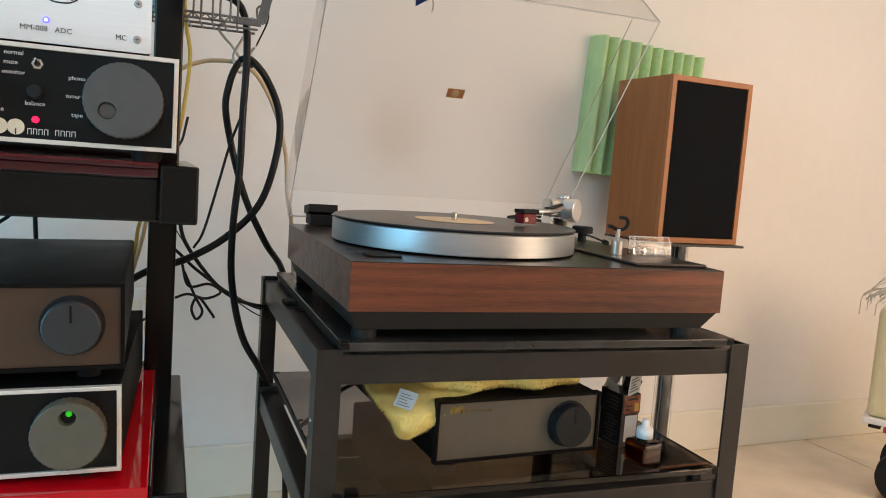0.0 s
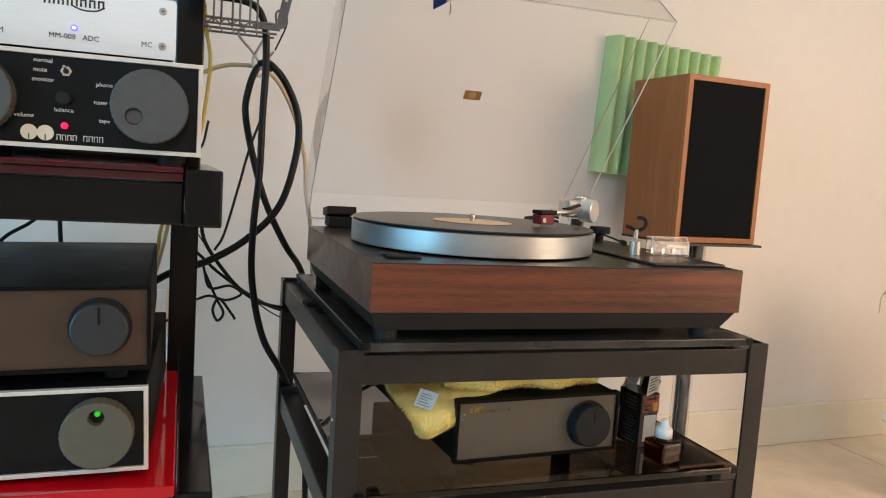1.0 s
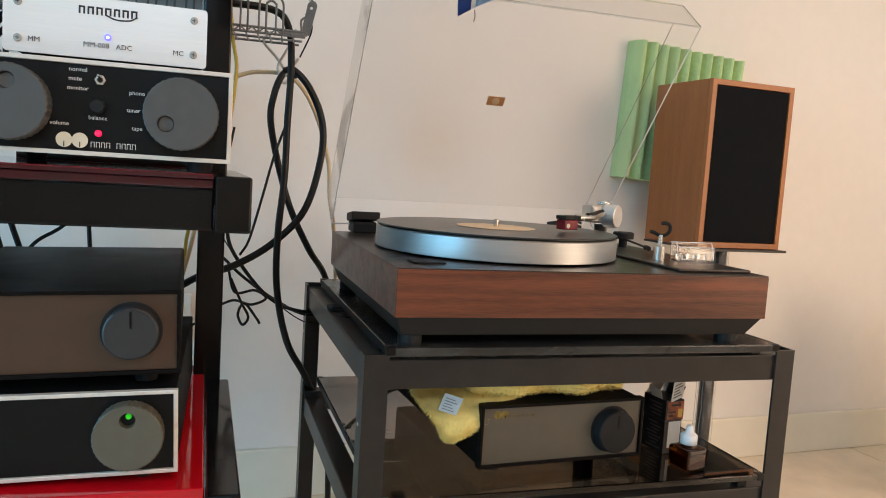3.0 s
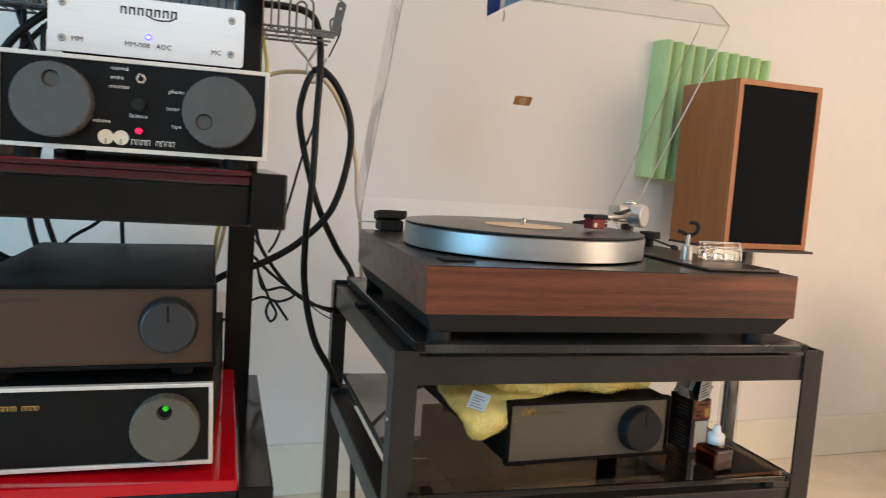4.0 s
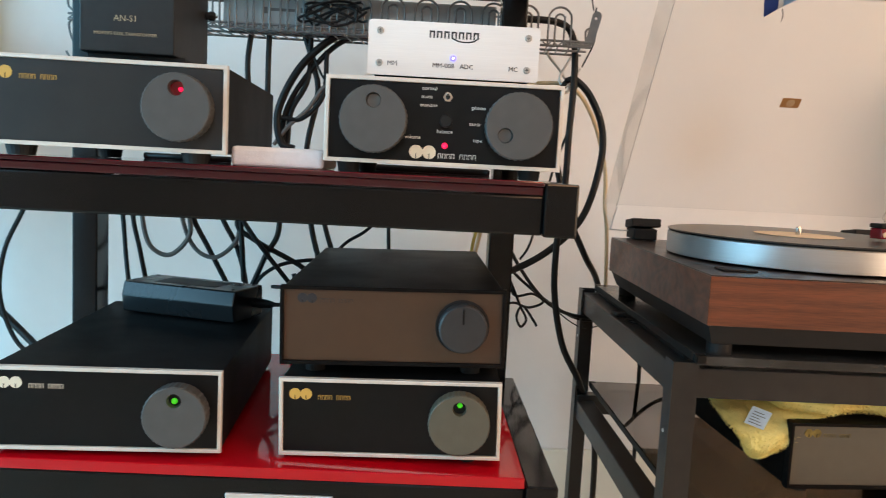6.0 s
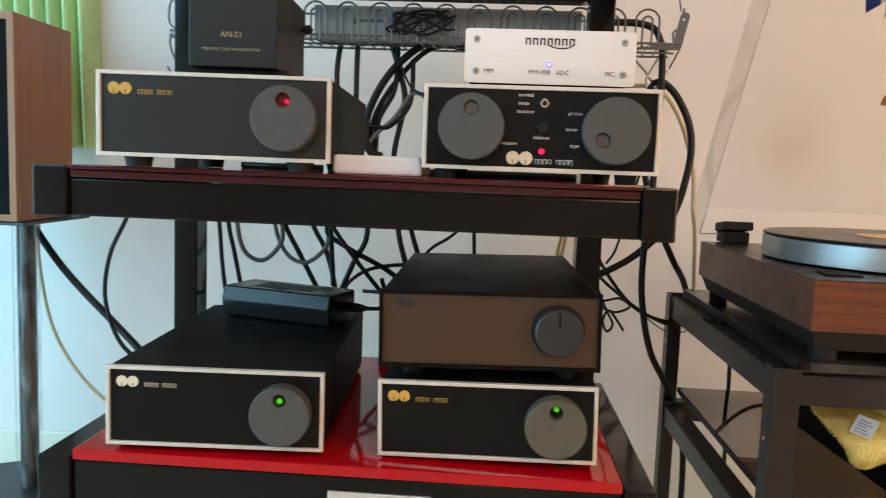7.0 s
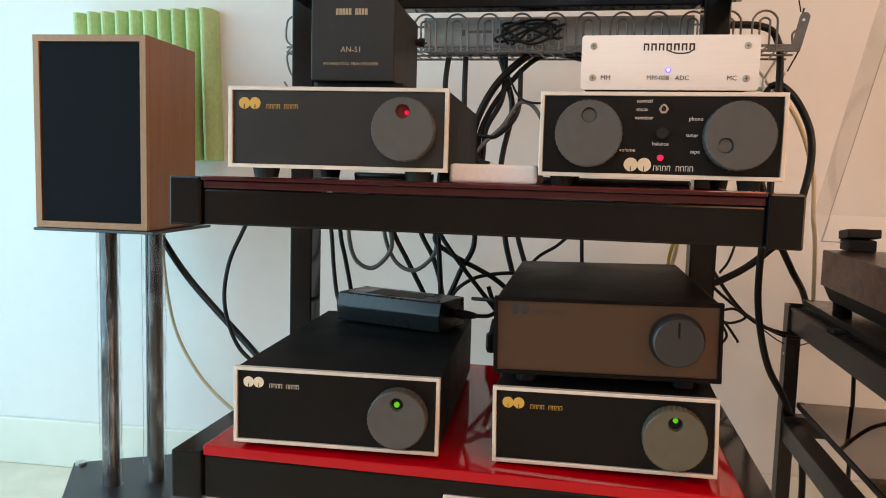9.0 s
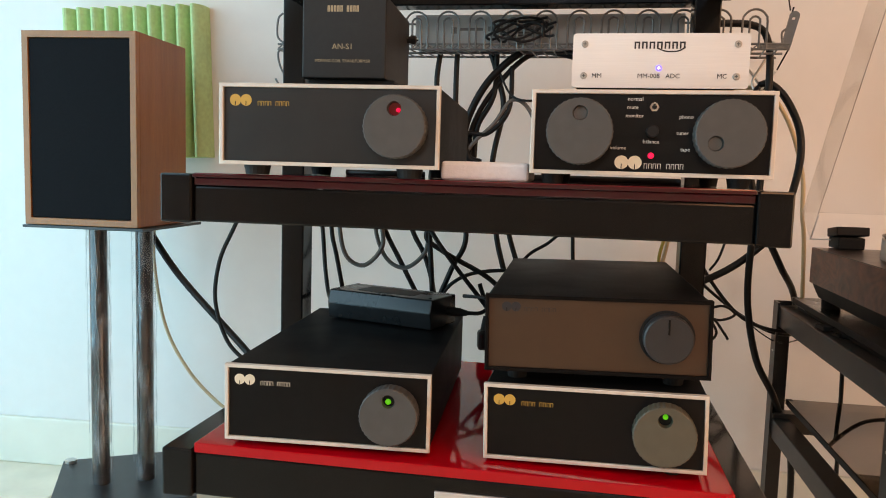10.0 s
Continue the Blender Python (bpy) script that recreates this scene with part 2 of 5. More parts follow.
CABLE_YELLOW = mat("yellow cable sheath", (0.55, 0.40, 0.06), 0.45, scale=90, vary=0.1)
ADAPTER = mat("black moulded plastic", (0.010, 0.011, 0.012), 0.27, scale=90, vary=0.15, bump=0.06, bump_scale=900, spec=0.35)
STAND_BLACK = mat("black stand paint", (0.020, 0.021, 0.022), 0.4, scale=60, vary=0.2)
FILM = mat("crumpled clear film over black tube", (0.026, 0.022, 0.019), 0.14, scale=45, vary=0.9, bump=1.0, bump_scale=60, coat=1.0, stretch=(1, 1, 0.35))
TOWEL = mat("yellow terry towel", (0.92, 0.76, 0.27), 0.95, scale=90, vary=0.12, bump=0.7, bump_scale=500)
TAG = mat("pale blue care label", (0.44, 0.53, 0.60), 0.7, scale=200, vary=0.1)
AMBER = glass("amber bottle glass", (0.30, 0.075, 0.010), 0.05, 1.45)
AMBER_OIL = mat("dark brown fluid", (0.07, 0.022, 0.006), 0.15, scale=60, vary=0.3)
WHITE_PLASTIC = mat("white plastic", (0.80, 0.80, 0.79), 0.35, scale=60, vary=0.04)
BOX_DARK = mat("black printed card", (0.020, 0.016, 0.016), 0.35, scale=90, vary=0.2)
BOX_BROWN = mat("brown printed card", (0.30, 0.085, 0.035), 0.35, scale=110, vary=0.8)
BLUE_CLOTH = mat("deep blue cloth", (0.015, 0.055, 0.26), 0.8, scale=200, vary=0.15, bump=0.4, bump_scale=900)
PALE_CLOTH = mat("pale blue cloth", (0.30, 0.50, 0.74), 0.8, scale=200, vary=0.15, bump=0.4, bump_scale=900)
WHITE_CLOTH = mat("white cloth", (0.78, 0.80, 0.82), 0.8, scale=200, vary=0.08)
CREAM = mat("cream enamel", (0.70, 0.62, 0.38), 0.4, scale=40, vary=0.06)
STRAW = mat("pale dried grass", (0.55, 0.52, 0.44), 0.7, scale=90, vary=0.25)
RED_PLASTIC = mat("red plastic strip", (0.42, 0.03, 0.03), 0.4, scale=60)
RED_LIT_WELL = mat("well painted red by its lamp", (0.22, 0.004, 0.012), 0.15, scale=60)
LED_RED = glow("red indicator", (1.0, 0.01, 0.075), 1.1)
LED_GREEN = glow("green indicator", (0.06, 0.66, 0.02), 0.5)
LED_BLUE = glow("blue indicator", (0.10, 0.08, 1.0), 3)
LED_CORE = glow("blue-white indicator core", (0.55, 0.6, 1.0), 2.5)


# ---- mesh helpers ----
def link(name, bm, material, parent=None, smooth=False):
    me = bpy.data.meshes.new(name)
    bm.normal_update()
    bm.to_mesh(me)
    bm.free()
    if smooth:
        for p in me.polygons:
            p.use_smooth = True
    if material:
        me.materials.append(material)
    ob = new(name, me)
    ob.parent = parent
    return ob


def part(name, bm, material, parent, label="", smooth=False, m=None):
    ob = link(name, bm, material, parent, smooth)
    if m is not None:
        ob.matrix_basis = m
    return tagged(ob, label) if label else ob


def thing(name, m, label, category, group="", kind=""):
    ob = new(name)
    ob.empty_display_size = 0.02
    ob.matrix_basis = m
    return tagged(ob, label, category, group, kind)


def solid(name, bm, material, label, category, m=None, group="", kind="", smooth=False):
    ob = link(name, bm, material, None, smooth)
    if m is not None:
        ob.matrix_basis = m
    return tagged(ob, label, category, group, kind)


def box(x0, x1, y0, y1, z0, z1, bevel=0.0, seg=2, bm=None):
    own = bm is None
    bm = bm or bmesh.new()
    r = bmesh.ops.create_cube(bm, size=1)
    for v in r["verts"]:
        v.co = Vector(((x0 + x1) / 2 + v.co.x * (x1 - x0), (y0 + y1) / 2 + v.co.y * (y1 - y0), (z0 + z1) / 2 + v.co.z * (z1 - z0)))
    if bevel:
        es = {e for v in r["verts"] for e in v.link_edges}
        bmesh.ops.bevel(bm, geom=list(es), offset=bevel, segments=seg, profile=0.5, affect="EDGES")
    return bm


def lathe(profile, seg=32, axis="Z", at=(0, 0, 0), ripple=0.0, count=24):
    """Turn (r, h) pairs round an axis; ripple scallops the radius."""
    bm = bmesh.new()
    rings = []
    for r, h in profile:
        ring = []
        for i in range(seg):
            a = 2 * math.pi * i / seg
            rr = r * (1 - ripple * (0.5 - 0.5 * math.cos(count * a))) if ripple else r
            u, v = rr * math.cos(a), rr * math.sin(a)
            co = {"Z": (u, v, h), "Y": (u, h, v), "X": (h, u, v)}[axis]
            ring.append(bm.verts.new(Vector(co) + Vector(at)))
        rings.append(ring)
    for a, b in zip(rings, rings[1:]):
        for i in range(seg):
            bm.faces.new((a[i], a[(i + 1) % seg], b[(i + 1) % seg], b[i]))
    bm.faces.new(rings[0])
    bm.faces.new(rings[-1])
    bmesh.ops.recalc_face_normals(bm, faces=bm.faces)
    return bm


def spline(pts, res=8):
    pts = [Vector(p) for p in pts]
    if len(pts) == 2:
        return pts
    q = [2 * pts[0] - pts[1]] + pts + [2 * pts[-1] - pts[-2]]
    out = []
    for i in range(1, len(q) - 2):
        p0, p1, p2, p3 = q[i - 1:i + 3]
        for k in range(res):
            t = k / res
            out.append(0.5 * (2 * p1 + (p2 - p0) * t + (2 * p0 - 5 * p1 + 4 * p2 - p3) * t * t + (3 * p1 - p0 - 3 * p2 + p3) * t ** 3))
    return out + [pts[-1]]


def tube(pts, r, seg=8, res=8, bm=None, smooth_path=True):
    bm = bm or bmesh.new()
    path = spline(pts, res) if smooth_path else [Vector(p) for p in pts]
    rings, ref = [], Vector((0.31, 0.87, 0.38))
    for i, p in enumerate(path):
        d = (path[min(i + 1, len(path) - 1)] - path[max(i - 1, 0)]).normalized()
        u = (ref - d * ref.dot(d)).normalized()
        ref = u
        v = d.cross(u)
        rings.append([bm.verts.new(p + r * (math.cos(a) * u + math.sin(a) * v)) for a in [2 * math.pi * k / seg for k in range(seg)]])
    for a, b in zip(rings, rings[1:]):
        for i in range(seg):
            bm.faces.new((a[i], a[(i + 1) % seg], b[(i + 1) % seg], b[i]))
    bm.faces.new(rings[0])
    bm.faces.new(rings[-1][::-1])
    return bm


def prism(outline, z0, z1):
    """Extrude an outline of (x, y) from z0 to z1."""
    bm = bmesh.new()
    lo = [bm.verts.new((x, y, z0)) for x, y in outline]
    hi = [bm.verts.new((x, y, z1)) for x, y in outline]
    n = len(lo)
    bm.faces.new(lo[::-1])
    bm.faces.new(hi)
    for i in range(n):
        bm.faces.new((lo[i], lo[(i + 1) % n], hi[(i + 1) % n], hi[i]))
    bmesh.ops.recalc_face_normals(bm, faces=bm.faces)
    return bm


def front_frame(x0, x1, z0, z1, y0, y1, w):
    """A rectangular ring that faces -y."""
    bm = bmesh.new()
    rings = []
    for y, k in ((y0, 0), (y0, w), (y1, w), (y1, 0)):
        rings.append([bm.verts.new(c) for c in ((x0 + k, y, z0 + k), (x1 - k, y, z0 + k), (x1 - k, y, z1 - k), (x0 + k, y, z1 - k))])
    for j in range(4):
        a, b = rings[j], rings[(j + 1) % 4]
        for i in range(4):
            bm.faces.new((a[i], a[(i + 1) % 4], b[(i + 1) % 4], b[i]))
    bmesh.ops.recalc_face_normals(bm, faces=bm.faces)
    outer = [e for e in bm.edges if abs(e.verts[0].co.y - y0) < 1e-6 and abs(e.verts[1].co.y - y0) < 1e-6]
    bmesh.ops.bevel(bm, geom=outer, offset=0.0006, segments=2, profile=0.5, affect="EDGES")
    return bm


def disc(r, y, x=0.0, z=0.0, t=0.0004, seg=28):
    return lathe([(r, y), (r, y - t)], seg, "Y", (x, 0, z))


def lettering(text, x, y, z, size, material, parent, align="CENTER", bold=0.0):
    c = bpy.data.curves.new("lettering", "FONT")
    c.body, c.size, c.align_x, c.align_y, c.extrude, c.offset = text, size, align, "CENTER", 0.0001, bold
    c.resolution_u = 2
    tmp = bpy.data.objects.new("lettering", c)
    me = bpy.data.meshes.new_from_object(tmp)
    bpy.data.objects.remove(tmp)
    me.materials.append(material)
    ob = new("lettering", me)
    ob.parent = parent
    ob.matrix_basis = pose(x, y, z, 90)
    return ob


def mark_bars(x, y, z, width, h, material, parent, n=9, gap=4, name="wordmark", stroke=0.0):
    """A maker's mark as plain narrow bars of its size and colour."""
    bm = bmesh.new()
    step = width / n
    k = stroke or h * 0.15
    for i in range(n):
        if i == gap:
            continue
        x0, x1 = x + i * step, x + i * step + step * 0.74
        for xa, xb, za, zb in ((x0, x0 + k, z, z + h), (x1 - k, x1, z, z + h), (x0 + k, x1 - k, z + h - k, z + h)):
            box(xa, xb, y - 0.0003, y, za, zb, bm=bm)
    return part(name, bm, material, parent)


def dial(r, depth, hole_r, hx, hz, count=36, ripple=0.020):
    """A scalloped knob facing -y with a real recess in its face, its back at y = 0."""
    bm = bmesh.new()
    seg = count * 4

    def ring(rad, y, rip):
        out = []
        for i in range(seg):
            a = 2 * math.pi * i / seg
            rr = rad * (1 - rip * (0.5 - 0.5 * math.cos(count * a)))
            out.append(bm.verts.new((rr * math.cos(a), y, rr * math.sin(a))))
        return out

    back, mid, front = ring(r, 0, ripple), ring(r, -depth + 0.0012, ripple), ring(r - 0.0011, -depth, ripple * 0.8)
    for a, b in ((back, mid), (mid, front)):
        for i in range(seg):
            bm.faces.new((a[i], a[(i + 1) % seg], b[(i + 1) % seg], b[i]))
    edges = [bm.edges.get((front[i], front[(i + 1) % seg])) for i in range(seg)]
    if hole_r:
        n = 24
        lip = [bm.verts.new((hx + hole_r * math.cos(2 * math.pi * i / n), -depth, hz + hole_r * math.sin(2 * math.pi * i / n))) for i in range(n)]
        deep = [bm.verts.new((hx + hole_r * 0.9 * math.cos(2 * math.pi * i / n), -depth + 0.007, hz + hole_r * 0.9 * math.sin(2 * math.pi * i / n))) for i in range(n)]
        for i in range(n):
            bm.faces.new((lip[i], lip[(i + 1) % n], deep[(i + 1) % n], deep[i]))
        bm.faces.new(deep)
        edges += [bm.edges.get((lip[i], lip[(i + 1) % n])) for i in range(n)]
    bmesh.ops.triangle_fill(bm, use_beauty=True, edges=edges)
    bm.faces.new(back)
    bmesh.ops.recalc_face_normals(bm, faces=bm.faces)
    return bm


# ---- the room ----
YAW = 3.0
ROOM = pose(0, 0.7385, 0, 0, 0, YAW)


def structure(name, bm, material, label, m=ROOM):
    return solid(name, bm, material, label, name.split("_")[0], m, kind="structure")


XL, XR, YB, H = -1.45, 2.4, -3.3, 2.5
structure("wall_north", box(XL - 0.12, XR + 0.12, 0, 0.12, 0, H), PLASTER, "plain white plastered wall behind the racks")


def wall_with_opening(name, x0, x1, ya, yb, za, zb):
    bm = bmesh.new()
    box(x0, x1, YB, ya, 0, H, bm=bm)
    box(x0, x1, yb, 0, 0, H, bm=bm)
    box(x0, x1, ya, yb, 0, za, bm=bm)
    box(x0, x1, ya, yb, zb, H, bm=bm)
    return structure(name, bm, PLASTER, "white plastered wall with a window opening")


def wall_south(xa, xb, za, zb):
    bm = bmesh.new()
    y0, y1 = YB - 0.12, YB
    box(XL - 0.12, xa, y0, y1, 0, H, bm=bm)
    box(xb, XR + 0.12, y0, y1, 0, H, bm=bm)
    box(xa, xb, y0, y1, 0, za, bm=bm)
    box(xa, xb, y0, y1, zb, H, bm=bm)
    return structure("wall_south", bm, PLASTER, "white plastered wall with a high window opening")


wall_south(-0.60, 0.45, 1.35, 2.30)
wall_with_opening("wall_west", XL - 0.12, XL, -1.95, -0.20, 0.02, 1.50)
wall_with_opening("wall_east", XR, XR + 0.12, -2.45, -1.15, 0.1, 2.0)
structure("ceiling", box(XL - 0.12, XR + 0.12, YB - 0.12, 0.12, H, H + 0.1), PLASTER, "white painted ceiling")
floor = structure("floor", box(XL, XR, YB, 0, -0.06, -0.006), GROUT, "polished beige tiled floor with narrow joints")
structure("baseboard", box(XL, XR, -0.012, -0.0005, 0.0, 0.100, 0.003), SKIRT, "low white painted skirting board")


def window(name, x, ya, yb, za, zb):
    w = thing(name, ROOM, "white framed window in the side wall", "window", kind="structure")
    for y0, y1, z0, z1 in ((ya, yb, za, za + 0.05), (ya, yb, zb - 0.05, zb), (ya, ya + 0.05, za + 0.05, zb - 0.05), (yb - 0.05, yb, za + 0.05, zb - 0.05)):
        part("window_frame", box(x - 0.02, x + 0.02, y0, y1, z0, z1, 0.003), WHITE_PLASTIC, w)
    return w


window("window_1", XL - 0.08, -1.95, -0.20, 0.02, 1.50)
# unseen window, assumed for the warm fill at the right
window("window_2", XR + 0.08, -2.45, -1.15, 0.1, 2.0)


def rear_window(xa, xb, za, zb):
    w = thing("window_3", ROOM, "white framed high window in the rear wall", "window", kind="structure")
    y = YB - 0.08
    for x0, x1, z0, z1 in ((xa, xb, za, za + 0.05), (xa, xb, zb - 0.05, zb), (xa, xa + 0.05, za + 0.05, zb - 0.05), (xb - 0.05, xb, za + 0.05, zb - 0.05)):
        part("window_frame", box(x0, x1, y - 0.02, y + 0.02, z0, z1, 0.003), WHITE_PLASTIC, w)


rear_window(-0.60, 0.45, 1.35, 2.30)


# fixtures added out of view to house the warm fill from above
def ceiling_lamp(x, y):
    t = thing("ceiling_lamp", pose(x, y, 2.5), "flat square white ceiling lamp, assumed, out of view", "lamp", "ceiling lamps")
    part("frame", box(-0.29, 0.29, -0.29, 0.29, -0.035, -0.001, 0.004), WHITE_PLASTIC, t)


ceiling_lamp(1.15, -1.0)
ceiling_lamp(0.8, -1.8)


def wall_socket(x, z):
    t = thing("wall_socket", ROOM @ pose(x, 0, z), "white plastic double socket plate on the wall", "socket")
    part("plate", box(-0.043, 0.043, -0.0090, -0.0006, -0.043, 0.043, 0.002), WHITE_PLASTIC, t)
    for dx in (-0.020, 0.020):
        part("insert", box(dx - 0.014, dx + 0.014, -0.0102, -0.0092, -0.022, 0.022, 0.0005), SKIRT, t)


wall_socket(0.165, 0.356)


# ---- equipment rack with red glass ----
def equipment_rack():
    t = thing("equipment_rack", pose(0, 0, 0), "black gloss steel equipment rack with red glass shelves", "rack")
    for x0 in (-0.350, 0.217):
        part("post", box(x0, x0 + 0.034, 0.345, 0.385, 0.0, 1.25, 0.002), BLACK_STEEL, t)
    part("crossbar", box(-0.3155, 0.2165, 0.350, 0.380, 0.869, 0.93, 0.002), BLACK_STEEL, t)
    for z0, z1 in ((0.582, 0.630), (0.302, 0.352)):
        for x0, x1 in ((-0.326, -0.293), (0.232, 0.262)):
            part("side_arm", box(x0, x1, -0.026, 0.345, z0, z1, 0.002), BLACK_STEEL, t)
        part("front_beam", box(-0.2925, 0.2315, -0.021, 0.010, z0 + 0.001, z1 - (0.012 if z1 > 0.5 else 0.0045), 0.002), BLACK_STEEL, t)
        part("rear_beam", box(-0.2925, 0.2315, 0.360, 0.385, z0 + 0.001, z1 - 0.012, 0.002), BLACK_STEEL, t)
        top = z1 + (0.001 if z1 > 0.5 else 0.007)
        # upper shelf is the same red glass, darkened in colour for its grazing view
        part("glass_shelf", box(-0.2915, 0.2305, -0.024, 0.392, z1 - (0.002 if z1 > 0.5 else 0.0035), top, 0.0012), RED_GLASS_DARKENED if z1 > 0.5 else RED_GLASS, t, "deep red back-painted glass")
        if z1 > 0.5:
            # strip added over the upper front edge to darken it
            part("glass_front", box(-0.2915, 0.2305, -0.0262, -0.0243, z1 - 0.0032, z1 + 0.0002, 0.0004), RED_EDGE, t, "added dark strip over the red glass edge")
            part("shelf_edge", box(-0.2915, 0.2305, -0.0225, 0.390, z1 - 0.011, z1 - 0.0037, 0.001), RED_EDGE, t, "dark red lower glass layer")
    for x0, x1 in ((-0.326, -0.293), (0.232, 0.262)):
        part("side_arm", box(x0, x1, -0.026, 0.3445, 0.870, 0.918, 0.002), BLACK_STEEL, t)
    part("nameplate", box(-0.043, 0.055, -0.0245, -0.0212, 0.306, 0.334, 0.0008), ALU, t, "brushed metal plate")
    return t


equipment_rack()


# ---- amplifiers ----
def feet(t, spots, r, z0, z1):
    for x, y in spots:
        part("foot", lathe([(r * 0.86, z0), (r, z1 - 0.001), (r, z1)], 20, at=(x, y, 0)), RUBBER, t, smooth=False)


def slim_case(t, w, h, d, bezel=BEZEL, face=FACE, edge=0.0036):
    part("case", box(0.0012, w - 0.0012, 0.0065, d, 0.0012, h - 0.0012, 0.001), CASE, t)
    part("bezel", front_frame(0, w, 0, h, 0, 0.0062, edge), bezel, t, "silver aluminium surround")
    part("front_panel", box(edge + 0.0002, w - edge - 0.0002, 0.0026, 0.0060, edge + 0.0002, h - edge - 0.0002), face, t)


def two_circles(t, x, z, r, material, y=0.0026, name="emblem"):
    for k in (0, 1):
        e = part(name, disc(r, y, x + k * r * 1.92, z), material, t)
        part("slit", box(x + k * r * 1.92 - 0.00035, x + k * r * 1.92 + 0.00035, y - 0.0007, y - 0.0004, z - r * 0.95, z - r * 0.2), FACE, e)


def power_unit(m, label, d, led, printing, knob_mat, foot_h, foot_r, rise=0.0, h=0.0745, face=FACE, lamp=(0.0022, 0.0018, 0.0150)):
    t = thing("amplifier", m, label, "amplifier", "slim amplifiers")
    w = 0.2085
    slim_case(t, w, h, d, face=face)
    kx, kz, r, dep = 0.1690, 0.0375, 0.0288, 0.017
    k = part("knob", dial(r, dep, 0.0066, 0.0, 0.0158), knob_mat, t, "scalloped grey knob", m=pose(kx, 0.0026, kz))
    # disc paints the well: dark for shade, red for its lamp's light
    part("lamp_well", disc(0.0059, -dep + 0.0069, 0.0, 0.0158), RED_LIT_WELL if led == LED_RED else RUBBER, k)
    part("indicator", lathe([(lamp[0], -dep + 0.0066), (lamp[0] * 0.9, -dep + 0.0050), (lamp[0] * 0.4, -dep + 0.0042)], 16, "Y", (lamp[1], 0, lamp[2])), led, k, "glowing indicator lamp")
    two_circles(t, 0.0148, h - 0.0155, 0.0054, printing)
    mark_bars(0.0365, 0.0026, h - 0.0205, 0.0310, 0.0042, printing, t, stroke=0.00042)
    for x in (0.03, w - 0.03):
        feet(t, ((x, 0.02), (x, d - 0.03)), foot_r, -foot_h - rise * x, 0.0011)
    return t


power_unit(pose(-0.2545, -0.0434, 0.6401, 0, 0, 2.8), "charcoal slim power amplifier with silver edge and red lamp", 0.265, LED_RED, PRINT_GOLD, KNOB, 0.0089, 0.0128, 0.0, 0.0755, FACE_GREY, (0.0020, 0.0028, 0.0150))
power_unit(pose(-0.2602, -0.020, 0.3645, 0, 0, 3.3), "long black slim power amplifier with green lamp", 0.335, LED_GREEN, PRINT_CREAM, KNOB, 0.0053, 0.008, 0.0, 0.0775, FACE, (0.0030, -0.0008, 0.0142))
power_unit(pose(0.0, 0.001, 0.3620, 0, -1.4, -1.5), "black slim power amplifier under a brown amplifier", 0.335, LED_GREEN, PRINT_GOLD, OLIVE_KNOB, 0.0030, 0.008, 0.0244, lamp=(0.0026, 0.0004, 0.0178))


def preamplifier():
    w, h, d = 0.2085, 0.0750, 0.235
    t = thing("preamplifier", pose(0.0350, -0.020, 0.6400, 0, 0, -1.0), "black slim preamplifier with two large knobs and silver edge", "amplifier")
    slim_case(t, w, h, d)
    part("knob", dial(0.0292, 0.019, 0.0066, 0.0, 0.0158), KNOB, t, "scalloped grey volume knob", m=pose(0.0435, 0.0026, 0.0375))
    part("knob", dial(0.0292, 0.019, 0.0066, -0.0115, -0.0085), KNOB, t, "scalloped grey selector knob", m=pose(0.1690, 0.0026, 0.0375))
    for kx, dx, dz in ((0.0435, 0.0, 0.0158), (0.1690, -0.0115, -0.0085)):
        # disc paler than the knob: light filling the dimple, put in colour
        part("dimple", disc(0.0056, -0.0102, kx + dx, 0.0375 + dz, 0.0006), LIT_DIMPLE, t)
    sw = part("toggle_switch", lathe([(0.0042, 0.0026), (0.0042, 0.0008), (0.0030, 0.0005)], 6, "Y", (0.1068, 0, 0.0603)), CHROME, t, "chrome toggle switch")
    part("lever", tube([(0.1068, 0.0005, 0.0603), (0.1064, -0.0065, 0.0632)], 0.0011, 8), CHROME, sw)
    part("bushing", lathe([(0.0022, 0.0005), (0.0020, -0.0012)], 14, "Y", (0.1068, 0, 0.0603)), RUBBER, sw)
    part("balance_knob", lathe([(0.0054, 0.0026), (0.0054, -0.006), (0.0046, -0.0072)], 24, "Y", (0.1060, 0, 0.0392)), RUBBER, t, "small black balance knob")
    part("indicator", lathe([(0.0027, 0.0026), (0.0026, 0.0006), (0.0021, -0.0008), (0.0010, -0.0015)], 18, "Y", (0.1060, 0, 0.0182)), LED_RED, t, "glowing red lamp")
    y = 0.0022
    for s, x, z in (("normal", 0.0905, 0.0672), ("mute", 0.0885, 0.0600), ("monitor", 0.0905, 0.0527), ("balance", 0.1055, 0.0303), ("volume", 0.0775, 0.0245),
                    ("phono", 0.1343, 0.0522), ("tuner", 0.1318, 0.0382), ("tape", 0.1348, 0.0240)):
        lettering(s, x, y, z, 0.0047, PRINT_WHITE, t)
    two_circles(t, 0.0810, 0.0118, 0.0060, PRINT_CREAM)
    mark_bars(0.1005, 0.0026, 0.0068, 0.0345, 0.0044, PRINT_WHITE, t, stroke=0.00045)
    feet(t, ((0.02, 0.02), (w - 0.025, 0.02), (0.02, d - 0.03), (w - 0.025, d - 0.03)), 0.0105, -0.0088, 0.0011)


preamplifier()


